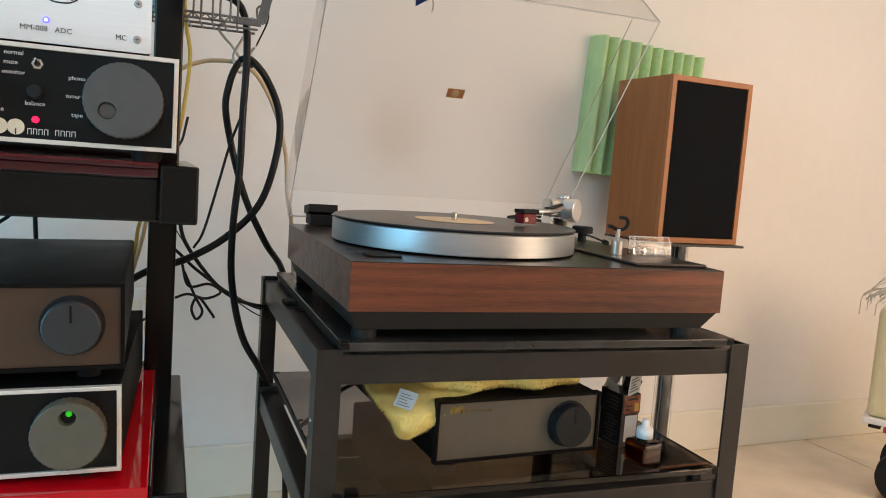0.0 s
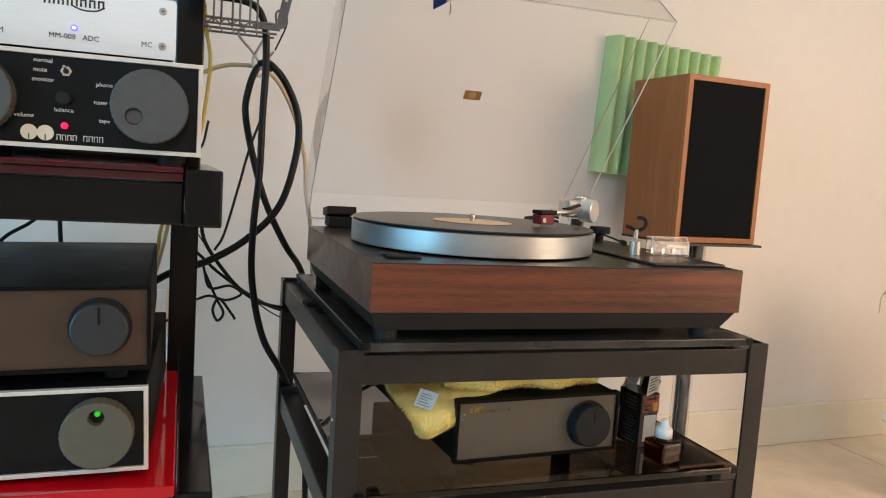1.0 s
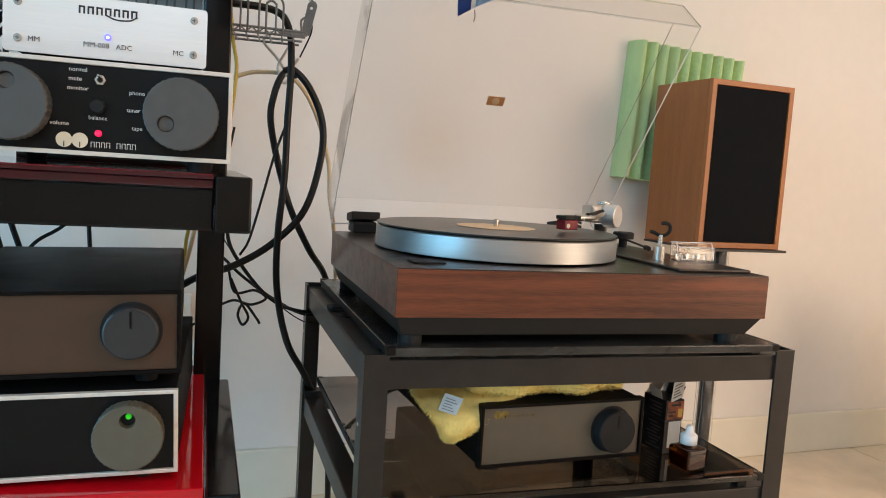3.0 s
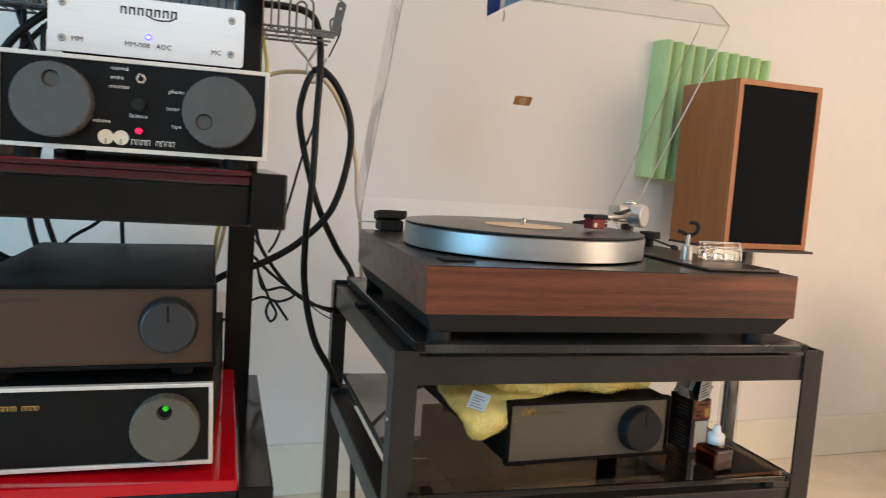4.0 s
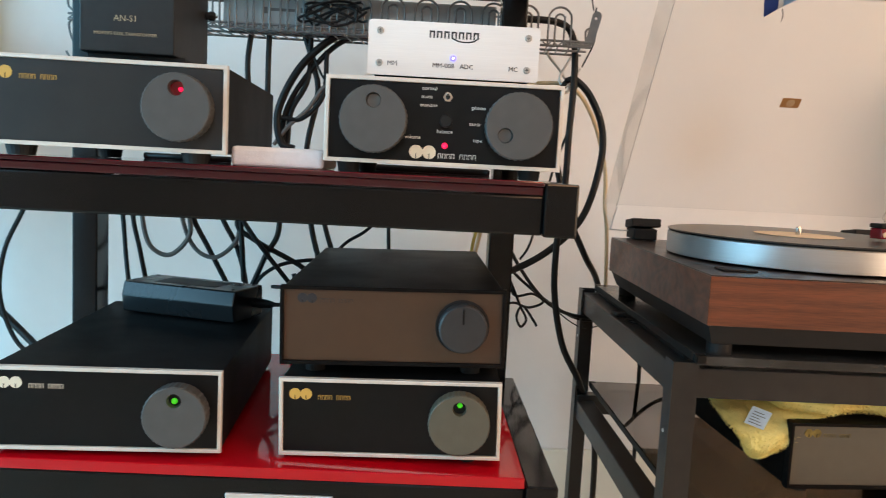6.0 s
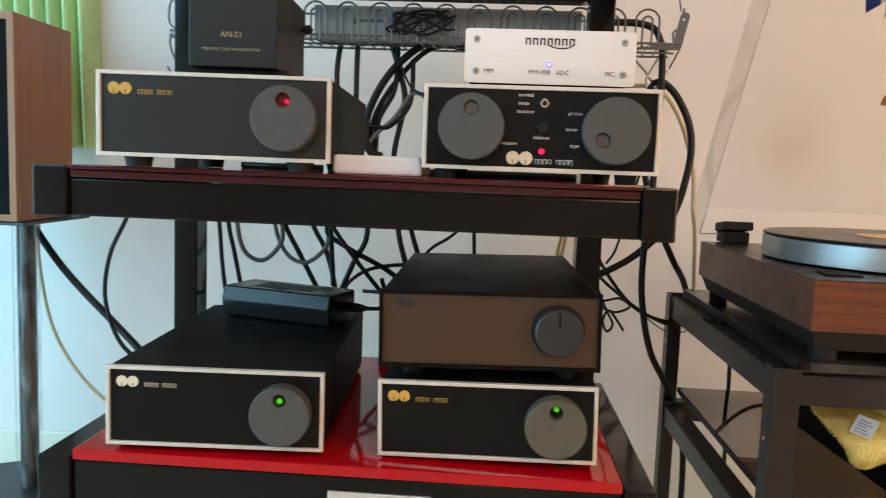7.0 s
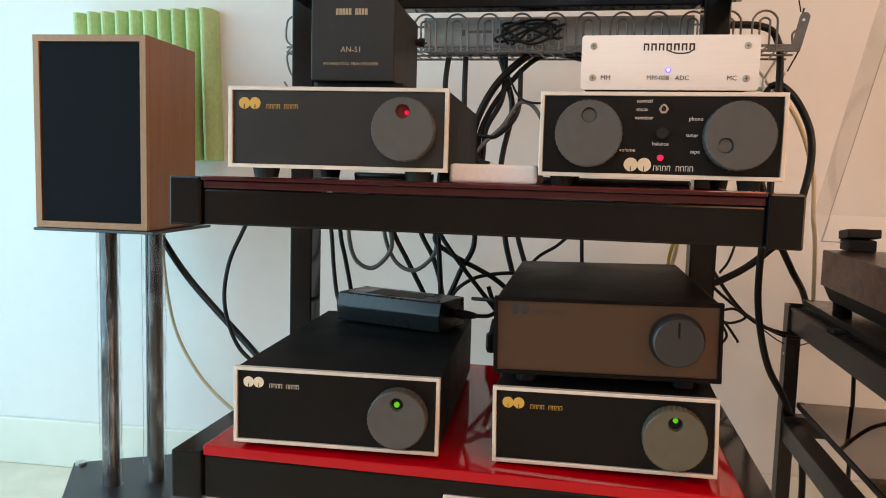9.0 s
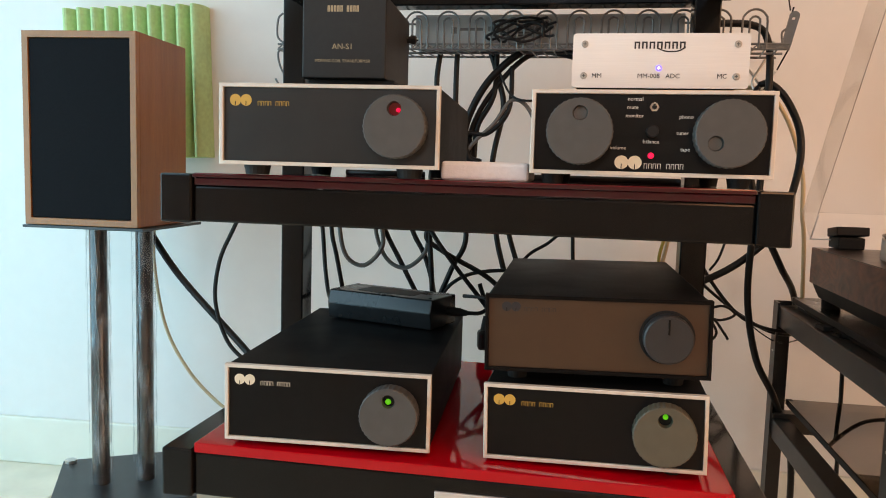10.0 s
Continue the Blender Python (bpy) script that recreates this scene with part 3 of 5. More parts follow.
def tuner(m, label, face, w, h, d, kx, kz, kr, printing, knob_mat=KNOB_BLUE):
    """Later style: rounded charcoal case, recessed panel, round dial with a pointer line."""
    t = thing("integrated_amplifier", m, label, "amplifier")
    part("case", box(0.001, w - 0.001, 0.010, d, 0.001, h - 0.001, 0.003), OLIVE_CASE, t)
    part("bezel", front_frame(0, w, 0, h, 0, 0.0098, 0.0034), OLIVE_CASE, t, "charcoal surround")
    part("front_panel", box(0.0036, w - 0.0036, 0.0030, 0.0090, 0.0036, h - 0.0036), face, t)
    part("dial_well", lathe([(kr * 1.13, 0.0030), (kr * 1.13, 0.0024)], 40, "Y", (kx, 0, kz)), RUBBER, t)
    k = part("knob", lathe([(kr, 0.0024), (kr, -0.0105), (kr - 0.0015, -0.012), (0.0, -0.012)][:3], 48, "Y", (kx, 0, kz)), knob_mat, t, "charcoal dial")
    part("pointer", box(kx - 0.0009, kx + 0.0009, -0.0124, -0.0120, kz + kr * 0.22, kz + kr * 0.86), FACE, k)
    two_circles(t, 0.0205, h - 0.0115, 0.0046, printing, 0.0030)
    mark_bars(0.0370, 0.0030, h - 0.0155, 0.0310, 0.0038, printing, t, stroke=0.0004)
    feet(t, ((0.03, 0.03), (w - 0.03, 0.03), (0.03, d - 0.04), (w - 0.03, d - 0.04)), 0.011, -0.0118, 0.001)
    return t


tuner(pose(-0.0020, 0.002, 0.4495, 0, -1.2, 0.8), "brown-fronted charcoal amplifier stacked on a black one", BROWN_FACE, 0.2105, 0.0740, 0.345, 0.1700, 0.0385, 0.0225, PRINT_BLACK)
tuner(pose(0.5189, 0.0637, 0.3235, 0, 0, 3.7), "olive-grey amplifier on smoked glass, under a towel", OLIVE_FACE, 0.211, 0.0710, 0.30, 0.1690, 0.0345, 0.0245, PRINT_DULL_GOLD, RUBBER)


# ---- phono stages and small boxes on the amplifiers ----
def phono_stage():
    t = thing("phono_stage", pose(0.0690, -0.004, 0.7155), "brushed silver phono stage with blue lamp on the preamplifier", "phono stage")
    w, h = 0.1525, 0.0480
    z0 = 0.0030
    rounded = []
    for cx, cz, a0 in ((w - 0.003, z0 + 0.003, -90), (w - 0.003, z0 + h - 0.003, 0), (0.003, z0 + h - 0.003, 90), (0.003, z0 + 0.003, 180)):
        for k in range(5):
            a = radians(a0 + 22.5 * k)
            rounded.append((cx + 0.003 * math.cos(a), cz + 0.003 * math.sin(a)))
    bm = prism(rounded, -0.003, 0.0)
    bmesh.ops.rotate(bm, verts=bm.verts, cent=(0, 0, 0), matrix=Matrix.Rotation(radians(90), 3, "X"))
    part("front_plate", bm, PLATE, t, "brushed aluminium front plate")
    part("case", box(0.004, w - 0.004, 0.0032, 0.13, z0 + 0.003, z0 + h - 0.003, 0.001), CASE, t)
    for x in (0.0105, w - 0.0105):
        for z in (z0 + 0.0105, z0 + h - 0.0095):
            s = part("screw", lathe([(0.0031, 0.0), (0.0031, -0.0008), (0.0024, -0.0012)], 16, "Y", (x, 0, z)), SCREW, t)
            # dark bars on the head paint the shade of its cross slot
            part("slot", box(x - 0.0015, x + 0.0015, -0.0014, -0.00125, z - 0.0003, z + 0.0003), SLOT_SHADE, s)
            part("slot", box(x - 0.0003, x + 0.0003, -0.00142, -0.00127, z - 0.0015, z + 0.0015), SLOT_SHADE, s)
    led = part("indicator", lathe([(0.0026, 0.0), (0.0026, -0.0006), (0.0016, -0.0012)], 16, "Y", (0.0760, 0, z0 + 0.0175)), LED_BLUE, t, "glowing blue lamp")
    part("core", disc(0.0012, -0.0013, 0.0760, z0 + 0.0175), LED_CORE, led)
    for s, x in (("MM", 0.0220), ("MM-008   ADC", 0.0760), ("MC", 0.1300)):
        lettering(s, x, -0.0003, z0 + 0.0105, 0.0058, PRINT_BLACK, t)
    mark_bars(0.0540, 0.0, z0 + 0.0345, 0.0455, 0.0062, PRINT_BLACK, t, 7, 9, stroke=0.0014)
    part("swash", tube([(0.074, -0.0002, z0 + 0.0350), (0.082, -0.0002, z0 + 0.0322), (0.092, -0.0002, z0 + 0.0326), (0.098, -0.0002, z0 + 0.0360)], 0.0006, 6), PRINT_BLACK, t)
    feet(t, ((0.02, 0.02), (w - 0.02, 0.02), (0.02, 0.11), (w - 0.02, 0.11)), 0.006, -0.0005, z0 + 0.0031)


phono_stage()


def step_up_transformer():
    t = thing("step_up_transformer", pose(-0.2108, 0.055, 0.7157, 0, 0, 3.0), "black cube transformer with pale print on an amplifier", "transformer")
    part("case", box(0, 0.0885, 0, 0.138, 0.0170, 0.1010, 0.0012), CUBE, t)
    part("base", box(0.003, 0.096, 0.012, 0.140, 0.0075, 0.0168, 0.001), RUBBER, t)
    feet(t, ((0.012, 0.022), (0.078, 0.022), (0.012, 0.11), (0.078, 0.11)), 0.008, 0.0, 0.0074)
    mark_bars(0.0265, 0.0, 0.0845, 0.0340, 0.0062, PRINT_BRONZE, t, n=10, gap=5, stroke=0.0011)
    lettering("AN-S1", 0.0430, -0.0004, 0.0490, 0.0082, PRINT_BRONZE, t)
    lettering("MOVING COIL TRANSFORMER", 0.0430, -0.0004, 0.0345, 0.0043, PRINT_BRONZE, t)
    for z in (0.078,):
        post = part("terminal", lathe([(0.0040, 0.0887), (0.0040, 0.0925), (0.0052, 0.0930), (0.0050, 0.0985), (0.0030, 0.1000)], 16, "X", (0, 0.124, z), 0.10, 8), RUBBER, t, "black knurled terminal")
        part("terminal_tip", lathe([(0.0018, 0.1001), (0.0016, 0.1020)], 10, "X", (0, 0.124, z)), CHROME, post)


step_up_transformer()


def power_adapter():
    t = thing("power_adapter", pose(-0.2407, 0.2436, 0.4432, 0, 0, -17.3), "black plastic power brick lying on an amplifier", "power adapter")
    pr = [(0.000, 0.0), (0.066, 0.0), (0.067, 0.019), (0.0655, 0.0375), (0.0015, 0.0375), (-0.0035, 0.021)]
    bm = bmesh.new()
    a = [bm.verts.new((0, y, z)) for y, z in pr]
    b = [bm.verts.new((0.155, y, z)) for y, z in pr]
    bm.faces.new(a), bm.faces.new(b[::-1])
    for i in range(6):
        bm.faces.new((a[i], b[i], b[(i + 1) % 6], a[(i + 1) % 6]))
    bmesh.ops.recalc_face_normals(bm, faces=bm.faces)
    bmesh.ops.bevel(bm, geom=bm.edges[:], offset=0.0016, segments=2, profile=0.5, affect="EDGES")
    part("shell", bm, ADAPTER, t)
    part("rating_label", box(0.035, 0.120, 0.014, 0.052, 0.0376, 0.0379), BASE_BLACK, t)
    for x, y in ((0.008, 0.010), (0.008, 0.058), (0.147, 0.010), (0.147, 0.058)):
        part("screw", lathe([(0.0022, 0.0376), (0.0018, 0.0384)], 10, at=(x, y, 0)), RUBBER, t)
    part("plug", lathe([(0.006, 0.1552), (0.0055, 0.172), (0.0035, 0.182)], 12, "X", (0, 0.045, 0.018)), RUBBER, t)
    part("socket_lead", lathe([(0.006, -0.014), (0.0065, -0.003)], 12, "X", (0, 0.05, 0.02)), RUBBER, t)
    part("cord", tube([(0.182, 0.045, 0.018), (0.20, 0.05, 0.02), (0.205, 0.07, 0.03), (0.185, 0.09, 0.032), (0.15, 0.10, 0.03)], 0.0026), CABLE, t)


power_adapter()

solid("foam_block", box(0, 0.083, 0, 0.11, 0, 0.0180, 0.004, 3), WHITE_FOAM, "thin white packing foam block on red glass", "foam block", pose(-0.0495, -0.006, 0.6312, 0, 0, 0.5))


# ---- turntable stand ----
def turntable_stand():
    t = thing("turntable_stand", pose(0, 0, 0), "dark grey steel stand with smoked glass shelves", "stand")
    x0, x1, y0, y1, w = 0.379, 0.900, 0.034, 0.505, 0.030
    for px, py in ((x0, y0), (x1 - w, y0), (x0, y1 - w), (x1 - w, y1 - w)):
        q, k = w - 0.0045, 0.003
        sx, sy = (1 if px < 0.5 else -1), (1 if py < 0.2 else -1)
        cx, cy = (px if sx > 0 else px + w), (py if sy > 0 else py + w)
        angle = [(0, 0), (q, 0), (q, k), (k, k), (k, q), (0, q)]
        p = part("post", prism([(cx + sx * u, cy + sy * v) for u, v in angle], 0.0, 0.4605), GREY_STEEL, t, "angle-iron post")
        if px < 0.5:
            part("bolt", lathe([(0.0016, px - 0.001), (0.0022, px)], 10, "X", (0, py + w / 2, 0.386)), SATIN, p)
    for za, zb in ((0.424, 0.4545), (0.262, 0.292)):
        for py in (y0 + 0.0033, y1 - 0.0273):
            part("rail", box(x0 + 0.0035, x1 - 0.0035, py, py + 0.024, za, zb, 0.0015), GREY_STEEL, t)
        for px in (x0 + 0.0033, x1 - 0.0298):
            drop = 0.008 if zb < 0.4 else 0.0
            part("side_rail", box(px, px + 0.0265, y0 + 0.0276, y1 - 0.0276, za - drop, zb - drop, 0.0015), GREY_STEEL, t)
    for z, gx0, gx1, gy0, gy1 in ((0.4612, 0.4005, 0.872, 0.029, 0.490), (0.3052, 0.402, 0.868, 0.026, 0.488)):
        g = part("glass_shelf", box(gx0, gx1, gy0, gy1, z - (0.0018 if z > 0.4 else 0.0), z + 0.0075, 0.0015), SMOKED_TOP if z > 0.4 else SMOKED, t, "smoked glass shelf")
        # bands added to darken the glass edges, which would show bright
        for ex in (gx0 - 0.0008, gx1 + 0.0002):
            part("edge_band", box(ex, ex + 0.0006, gy0 + 0.012, gy1 - 0.012, z, z + 0.0077), BASE_BLACK, g)
        for cx in (gx0, gx1 - 0.009):
            for cy in (gy0, gy1 - 0.009):
                part("corner_guard", box(cx - 0.0004, cx + 0.0094, cy - 0.0004, cy + 0.0094, z - 0.0004, z + 0.0079, 0.001), FACE, g)
    for px in (x0 + 0.040, x1 - 0.055):
        for py in (y0 + 0.008, y1 - 0.022):
            part("pad", box(px, px + 0.012, py, py + 0.012, 0.2922, 0.3050), RUBBER, t)
            part("pad", box(px, px + 0.012, py, py + 0.012, 0.4547, 0.4592), RUBBER, t)
    # dark strips added to close the bright gap under the glass
    for px in (x0 + 0.0240, x1 - 0.0325):
        part("rubber_strip", box(px, px + 0.0055, y0 + 0.040, y1 - 0.040, 0.4547, 0.4592), RUBBER, t)
    return t


turntable_stand()


def cable_clip():
    t = thing("cable_clip", pose(0.3925, 0.300, 0.4547, 0, 0, 8), "small black clip with a curled wire on the stand rail", "cable clip")
    part("body", box(-0.007, 0.007, -0.010, 0.014, 0.0, 0.006, 0.0015), RUBBER, t)
    part("curl", tube([(0.002, -0.010, 0.003), (0.006, -0.022, 0.002), (0.003, -0.034, 0.0012), (-0.004, -0.030, 0.0012), (-0.003, -0.046, 0.0012), (0.005, -0.058, 0.0012), (0.008, -0.046, 0.0012)], 0.0009, 6), CABLE, t)


cable_clip()


# ---- turntable ----
def turntable():
    t = thing("turntable", pose(0, 0, 0), "walnut turntable with silver platter and open clear lid", "turntable")
    x0, x1, y0, y1, z0, z1 = 0.4055, 0.8450, 0.026, 0.428, 0.5000, 0.5495
    part("plinth", box(x0, x1, y0, y1, z0, z1 - 0.0013, 0.0006), WALNUT, t, "dark walnut veneered plinth")
    part("top_plate", box(x0 + 0.0004, x1 - 0.0004, y0 + 0.0004, y1 - 0.0004, z1 - 0.0012, z1, 0.0004), TOP_BROWN, t, "near-black top board")
    bm = bmesh.new()
    lo = [(x0 + 0.010, y0 + 0.010), (x1 - 0.018, y0 + 0.010), (x1 - 0.018, y1 - 0.012), (x0 + 0.010, y1 - 0.012)]
    hi = [(x0 + 0.003, y0 + 0.003), (x1 - 0.003, y0 + 0.003), (x1 - 0.003, y1 - 0.003), (x0 + 0.003, y1 - 0.003)]
    a = [bm.verts.new((x, y, 0.4805)) for x, y in lo]
    b = [bm.verts.new((x, y, 0.4998)) for x, y in hi]
    bm.faces.new(a[::-1]), bm.faces.new(b)
    for i in range(4):
        bm.faces.new((a[i], a[(i + 1) % 4], b[(i + 1) % 4], b[i]))
    part("base", bm, BASE_BLACK, t, "matt black tapered base")
    for x in (x0 + 0.022, x1 - 0.036):
        for y in (y0 + 0.021, y1 - 0.030):
            part("foot", lathe([(0.0118, 0.4687), (0.0124, 0.472), (0.0124, 0.4802)], 22, at=(x, y, 0)), RUBBER, t)
    cx, cy = 0.578, 0.212
    part("sub_platter", lathe([(0.11, 0.5497), (0.11, 0.5514)], 48, at=(cx, cy, 0)), RUBBER, t)
    part("platter", lathe([(0.1500, 0.5516), (0.1512, 0.5524), (0.1512, 0.5758), (0.1502, 0.5768)], 200, at=(cx, cy, 0)), PLATTER, t, "turned aluminium platter")
    part("mat", lathe([(0.1485, 0.5769), (0.1485, 0.5784)], 96, at=(cx, cy, 0)), RUBBER, t)
    part("spindle", lathe([(0.0036, 0.5770), (0.0036, 0.5890), (0.0026, 0.5905)], 16, at=(cx, cy, 0)), CHROME, t)
    part("speed_lever", box(0.430, 0.466, 0.060, 0.085, z1 + 0.0003, z1 + 0.0022, 0.0006), RUBBER, t)
    for x in (0.432, 0.760):
        h = part("hinge", box(x, x + 0.034, 0.402, 0.446, z1 + 0.0002, z1 + 0.0165, 0.002), RUBBER, t, "black hinge block")
        part("hinge_cap", box(-0.004, 0.038, -0.022, 0.020, -0.006, 0.006, 0.0015), BASE_BLACK, h, m=pose(x, 0.422, z1 + 0.0232, -7, 0, 0))

    # arm board, slightly proud, at the right
    part("arm_board", box(0.738, 0.835, 0.045, 0.395, z1 + 0.0003, z1 + 0.0040, 0.0015), TOP_BROWN, t, "dark arm board")
    arm = part("tonearm", lathe([(0.0165, z1 + 0.004), (0.0165, z1 + 0.010), (0.010, z1 + 0.012), (0.010, z1 + 0.034)], 28, at=(0.783, 0.313, 0)), SATIN, t, "silver tonearm with curved tube", True)
    part("bearing_block", box(0.758, 0.806, 0.298, 0.330, 0.586, 0.612, 0.003), SATIN, arm, "silver bearing housing")
    part("bearing_cap", lathe([(0.011, 0.612), (0.0105, 0.6165), (0.006, 0.6190)], 24, at=(0.786, 0.314, 0)), CHROME, arm, "", True)
    part("counterweight", lathe([(0.0150, -0.010), (0.0168, -0.009), (0.0168, 0.009), (0.0155, 0.010)], 36, "X"), ALU, arm, "round silver counterweight", False, pose(0.790, 0.296, 0.597, 0, 0, -52))
    part("arm_tube", tube([(0.778, 0.300, 0.600), (0.760, 0.272, 0.6005), (0.735, 0.235, 0.600), (0.704, 0.196, 0.5990), (0.688, 0.186, 0.5985), (0.672, 0.181, 0.598)], 0.0042, 12), SATIN, arm, "", True)
    part("arm_wrap", tube([(0.764, 0.277, 0.6046), (0.735, 0.235, 0.6046), (0.706, 0.197, 0.6030), (0.692, 0.187, 0.6022)], 0.0026, 8), RUBBER, arm)
    hs = part("headshell", box(-0.016, 0.012, -0.0085, 0.0085, 0.0, 0.0050, 0.001), RUBBER, arm, "black headshell", m=pose(0.662, 0.176, 0.596, 0, 0, 20))
    part("cartridge", box(-0.015, 0.008, -0.0078, 0.0078, -0.0125, -0.0003, 0.0012), CART_RED, hs, "translucent red cartridge")
    part("emblem", disc(0.0030, -0.0083, -0.010, -0.0075, 0.0003, 16), PRINT_CREAM, hs)
    part("lead", tube([(0.010, -0.004, -0.005), (0.018, -0.006, -0.006), (0.024, -0.003, 0.001)], 0.0007, 6), WHITE_PLASTIC, hs)
    part("stylus", lathe([(0.0005, -0.0195), (0.002, -0.0152)], 8, at=(-0.008, 0, 0)), SATIN, hs)
    part("lift_plate", lathe([(0.0150, 0.566), (0.0150, 0.574), (0.0135, 0.5755)], 26, at=(0.806, 0.286, 0)), RUBBER, arm, "black cueing disc")
    part("lift_stem", lathe([(0.006, 0.5535), (0.006, 0.5660)], 16, at=(0.806, 0.286, 0)), RUBBER, arm)
    part("lift_lever", tube([(0.803, 0.280, 0.566), (0.796, 0.235, 0.564), (0.790, 0.200, 0.562)], 0.0014, 8), FACE, arm)
    part("lever_tip", tube([(0.790, 0.200, 0.562), (0.787, 0.188, 0.5615)], 0.0034, 10), RUBBER, arm)
    rest = part("arm_rest", lathe([(0.0072, z1 + 0.0042), (0.0072, 0.5705), (0.0062, 0.5715)], 22, at=(0.764, 0.128, 0)), SATIN, t, "silver arm rest with black clip")
    part("stem", lathe([(0.0028, 0.5717), (0.0028, 0.585)], 14, at=(0.764, 0.128, 0)), CHROME, rest)
    hook = [(-0.019, 0.0045), (-0.013, 0.0035), (-0.006, 0.0), (0.002, -0.001), (0.009, 0.003), (0.012, 0.010), (0.010, 0.017), (0.004, 0.0195), (-0.002, 0.019)]
    part("clip", tube([(0.766 + 0.8 * u, 0.128 - 0.15 * u, 0.5850 + 0.75 * v) for u, v in hook], 0.0023, 10), RUBBER, rest, "", True)

    # clear lid, hinged at the back and standing open
    lid = part("dust_cover", box(0.0007, 0.4380, -0.380, 0.0, 0.0589, 0.0596, 0.0002), ACRYLIC, t, "clear acrylic dust cover, propped open", m=pose(0.404, 0.436, 0.560, -51.5))
    for xa, xb in ((0.0, 0.0006), (0.4382, 0.440)):
        # left panel tinted darker to paint its dim grazing reflection
        part("side_panel", box(xa, xb, -0.380, 0.0, 0.0, 0.0596, 0.0001), ACRYLIC_DIMMED if xa == 0.0 else ACRYLIC, lid)
    part("front_panel", box(0.0032, 0.4368, -0.380, -0.3782, 0.0, 0.0578, 0.0008), ACRYLIC, lid)
    # pale opaque strips paint the light caught in the lid's edges
    for xa, xb, ya, yb in ((0.4382, 0.440, -0.380, 0.0), (0.0020, 0.4380, -0.380, -0.3782)):
        part("rim_edge", box(xa, xb, ya, yb, -0.0008, -0.0001), ACRYLIC_GLINT, lid)
    # whiter strips paint the brighter edges at the hinge corner
    part("rim_edge", box(0.0, 0.0018, -0.046, 0.0, -0.0008, -0.0001), WHITE_PLASTIC, lid)
    part("rim_edge", box(0.0020, 0.030, -0.0018, 0.0, -0.0008, -0.0001), WHITE_PLASTIC, lid)
    st = part("sticker", box(0.204, 0.230, -0.207, -0.192, 0.0574, 0.0578), STICKER, lid, "small amber sticker")
    part("sticker_print", lathe([(0.0058, 0.0570), (0.0058, 0.0573)], 20, at=(0.217, -0.1995, 0)), STICKER_C, st)
    for ob in [lid, *lid.children]:
        if ob.data.materials[0] in (ACRYLIC, ACRYLIC_DIMMED):
            ob.visible_shadow = False
    return t


turntable()


def record():
    t = thing("record", pose(0.578, 0.212, 0.5786), "black vinyl record with cream label on the platter", "record")
    part("disc", lathe([(0.1505, 0.0), (0.1515, 0.0008), (0.1505, 0.0018), (0.146, 0.0017), (0.060, 0.0017), (0.052, 0.0014)], 120), VINYL, t)
    part("label", lathe([(0.0500, 0.0019), (0.0500, 0.0023), (0.0036, 0.0023)], 64), LABEL_PAPER, t, "cream paper label")


record()


def stylus_guard():
    t = thing("stylus_guard", pose(0.785, 0.118, 0.5538, 0, 0, 2), "small clear plastic stylus guard on the arm board", "stylus guard")
    for y0, y1, z0, z1 in ((0.0, 0.0015, 0.0005, 0.017), (0.016, 0.0175, 0.0005, 0.022), (0.0, 0.0175, 0.0, 0.0004 + 0.0012)):
        part("wall", box(0.0, 0.054, y0, y1, z0, z1, 0.0004), CLEAR, t)
    # opaque white strips paint the highlights along the clear edges
    for y, z in ((0.0, 0.0171), (0.016, 0.0221)):
        part("edge", box(0.0, 0.054, y, y + 0.0015, z, z + 0.0008), WHITE_PLASTIC, t)
    for x in (0.0003, 0.0530):
        part("edge", tube([(x, 0.0, 0.001), (x + 0.002, 0.008, 0.0215), (x + 0.002, 0.016, 0.0220)], 0.0006, 6), WHITE_PLASTIC, t)
    for x in (0.006, 0.022, 0.038):
        part("clip", box(x, x + 0.008, 0.003, 0.014, 0.0018, 0.009, 0.001), CLEAR, t)
    for ob in t.children:
        ob.visible_shadow = False


stylus_guard()


def polishing_cloth():
    t = thing("polishing_cloth", pose(0.503, 0.196, 0.829, 0, 0, 0), "blue and white cloth draped over the lid edge", "cloth")
    nx, nz = 10, 7

    def strip(name, x0, x1, material, label=""):
        bm = bmesh.new()
        grid = []
        for j in range(nz + 1):
            row = []
            for i in range(nx + 1):
                x = x0 + (x1 - x0) * i / nx
                z = j / nz * 0.095
                low = 0.34 * x + 0.010 * abs(math.sin(x * 30))
                row.append(bm.verts.new((x, -0.004 + 0.004 * math.sin(x * 70 + j) - 0.05 * z, low + z * (1 - 0.2 * x))))
            grid.append(row)
        for j in range(nz):
            for i in range(nx):
                bm.faces.new((grid[j][i], grid[j][i + 1], grid[j + 1][i + 1], grid[j + 1][i]))
        bmesh.ops.solidify(bm, geom=bm.faces[:], thickness=0.0016)
        part(name, bm, material, t, label, True)

    strip("border", 0.0, 0.017, BLUE_CLOTH, "deep blue border")
    strip("stripe", 0.0172, 0.0225, WHITE_CLOTH, "white stripe")
    strip("field", 0.0227, 0.085, PALE_CLOTH, "pale blue field")
    part("thread", tube([(0.020, -0.006, 0.010), (0.021, -0.006, 0.002), (0.0195, -0.006, -0.004)], 0.0006, 6), CABLE, t)


polishing_cloth()


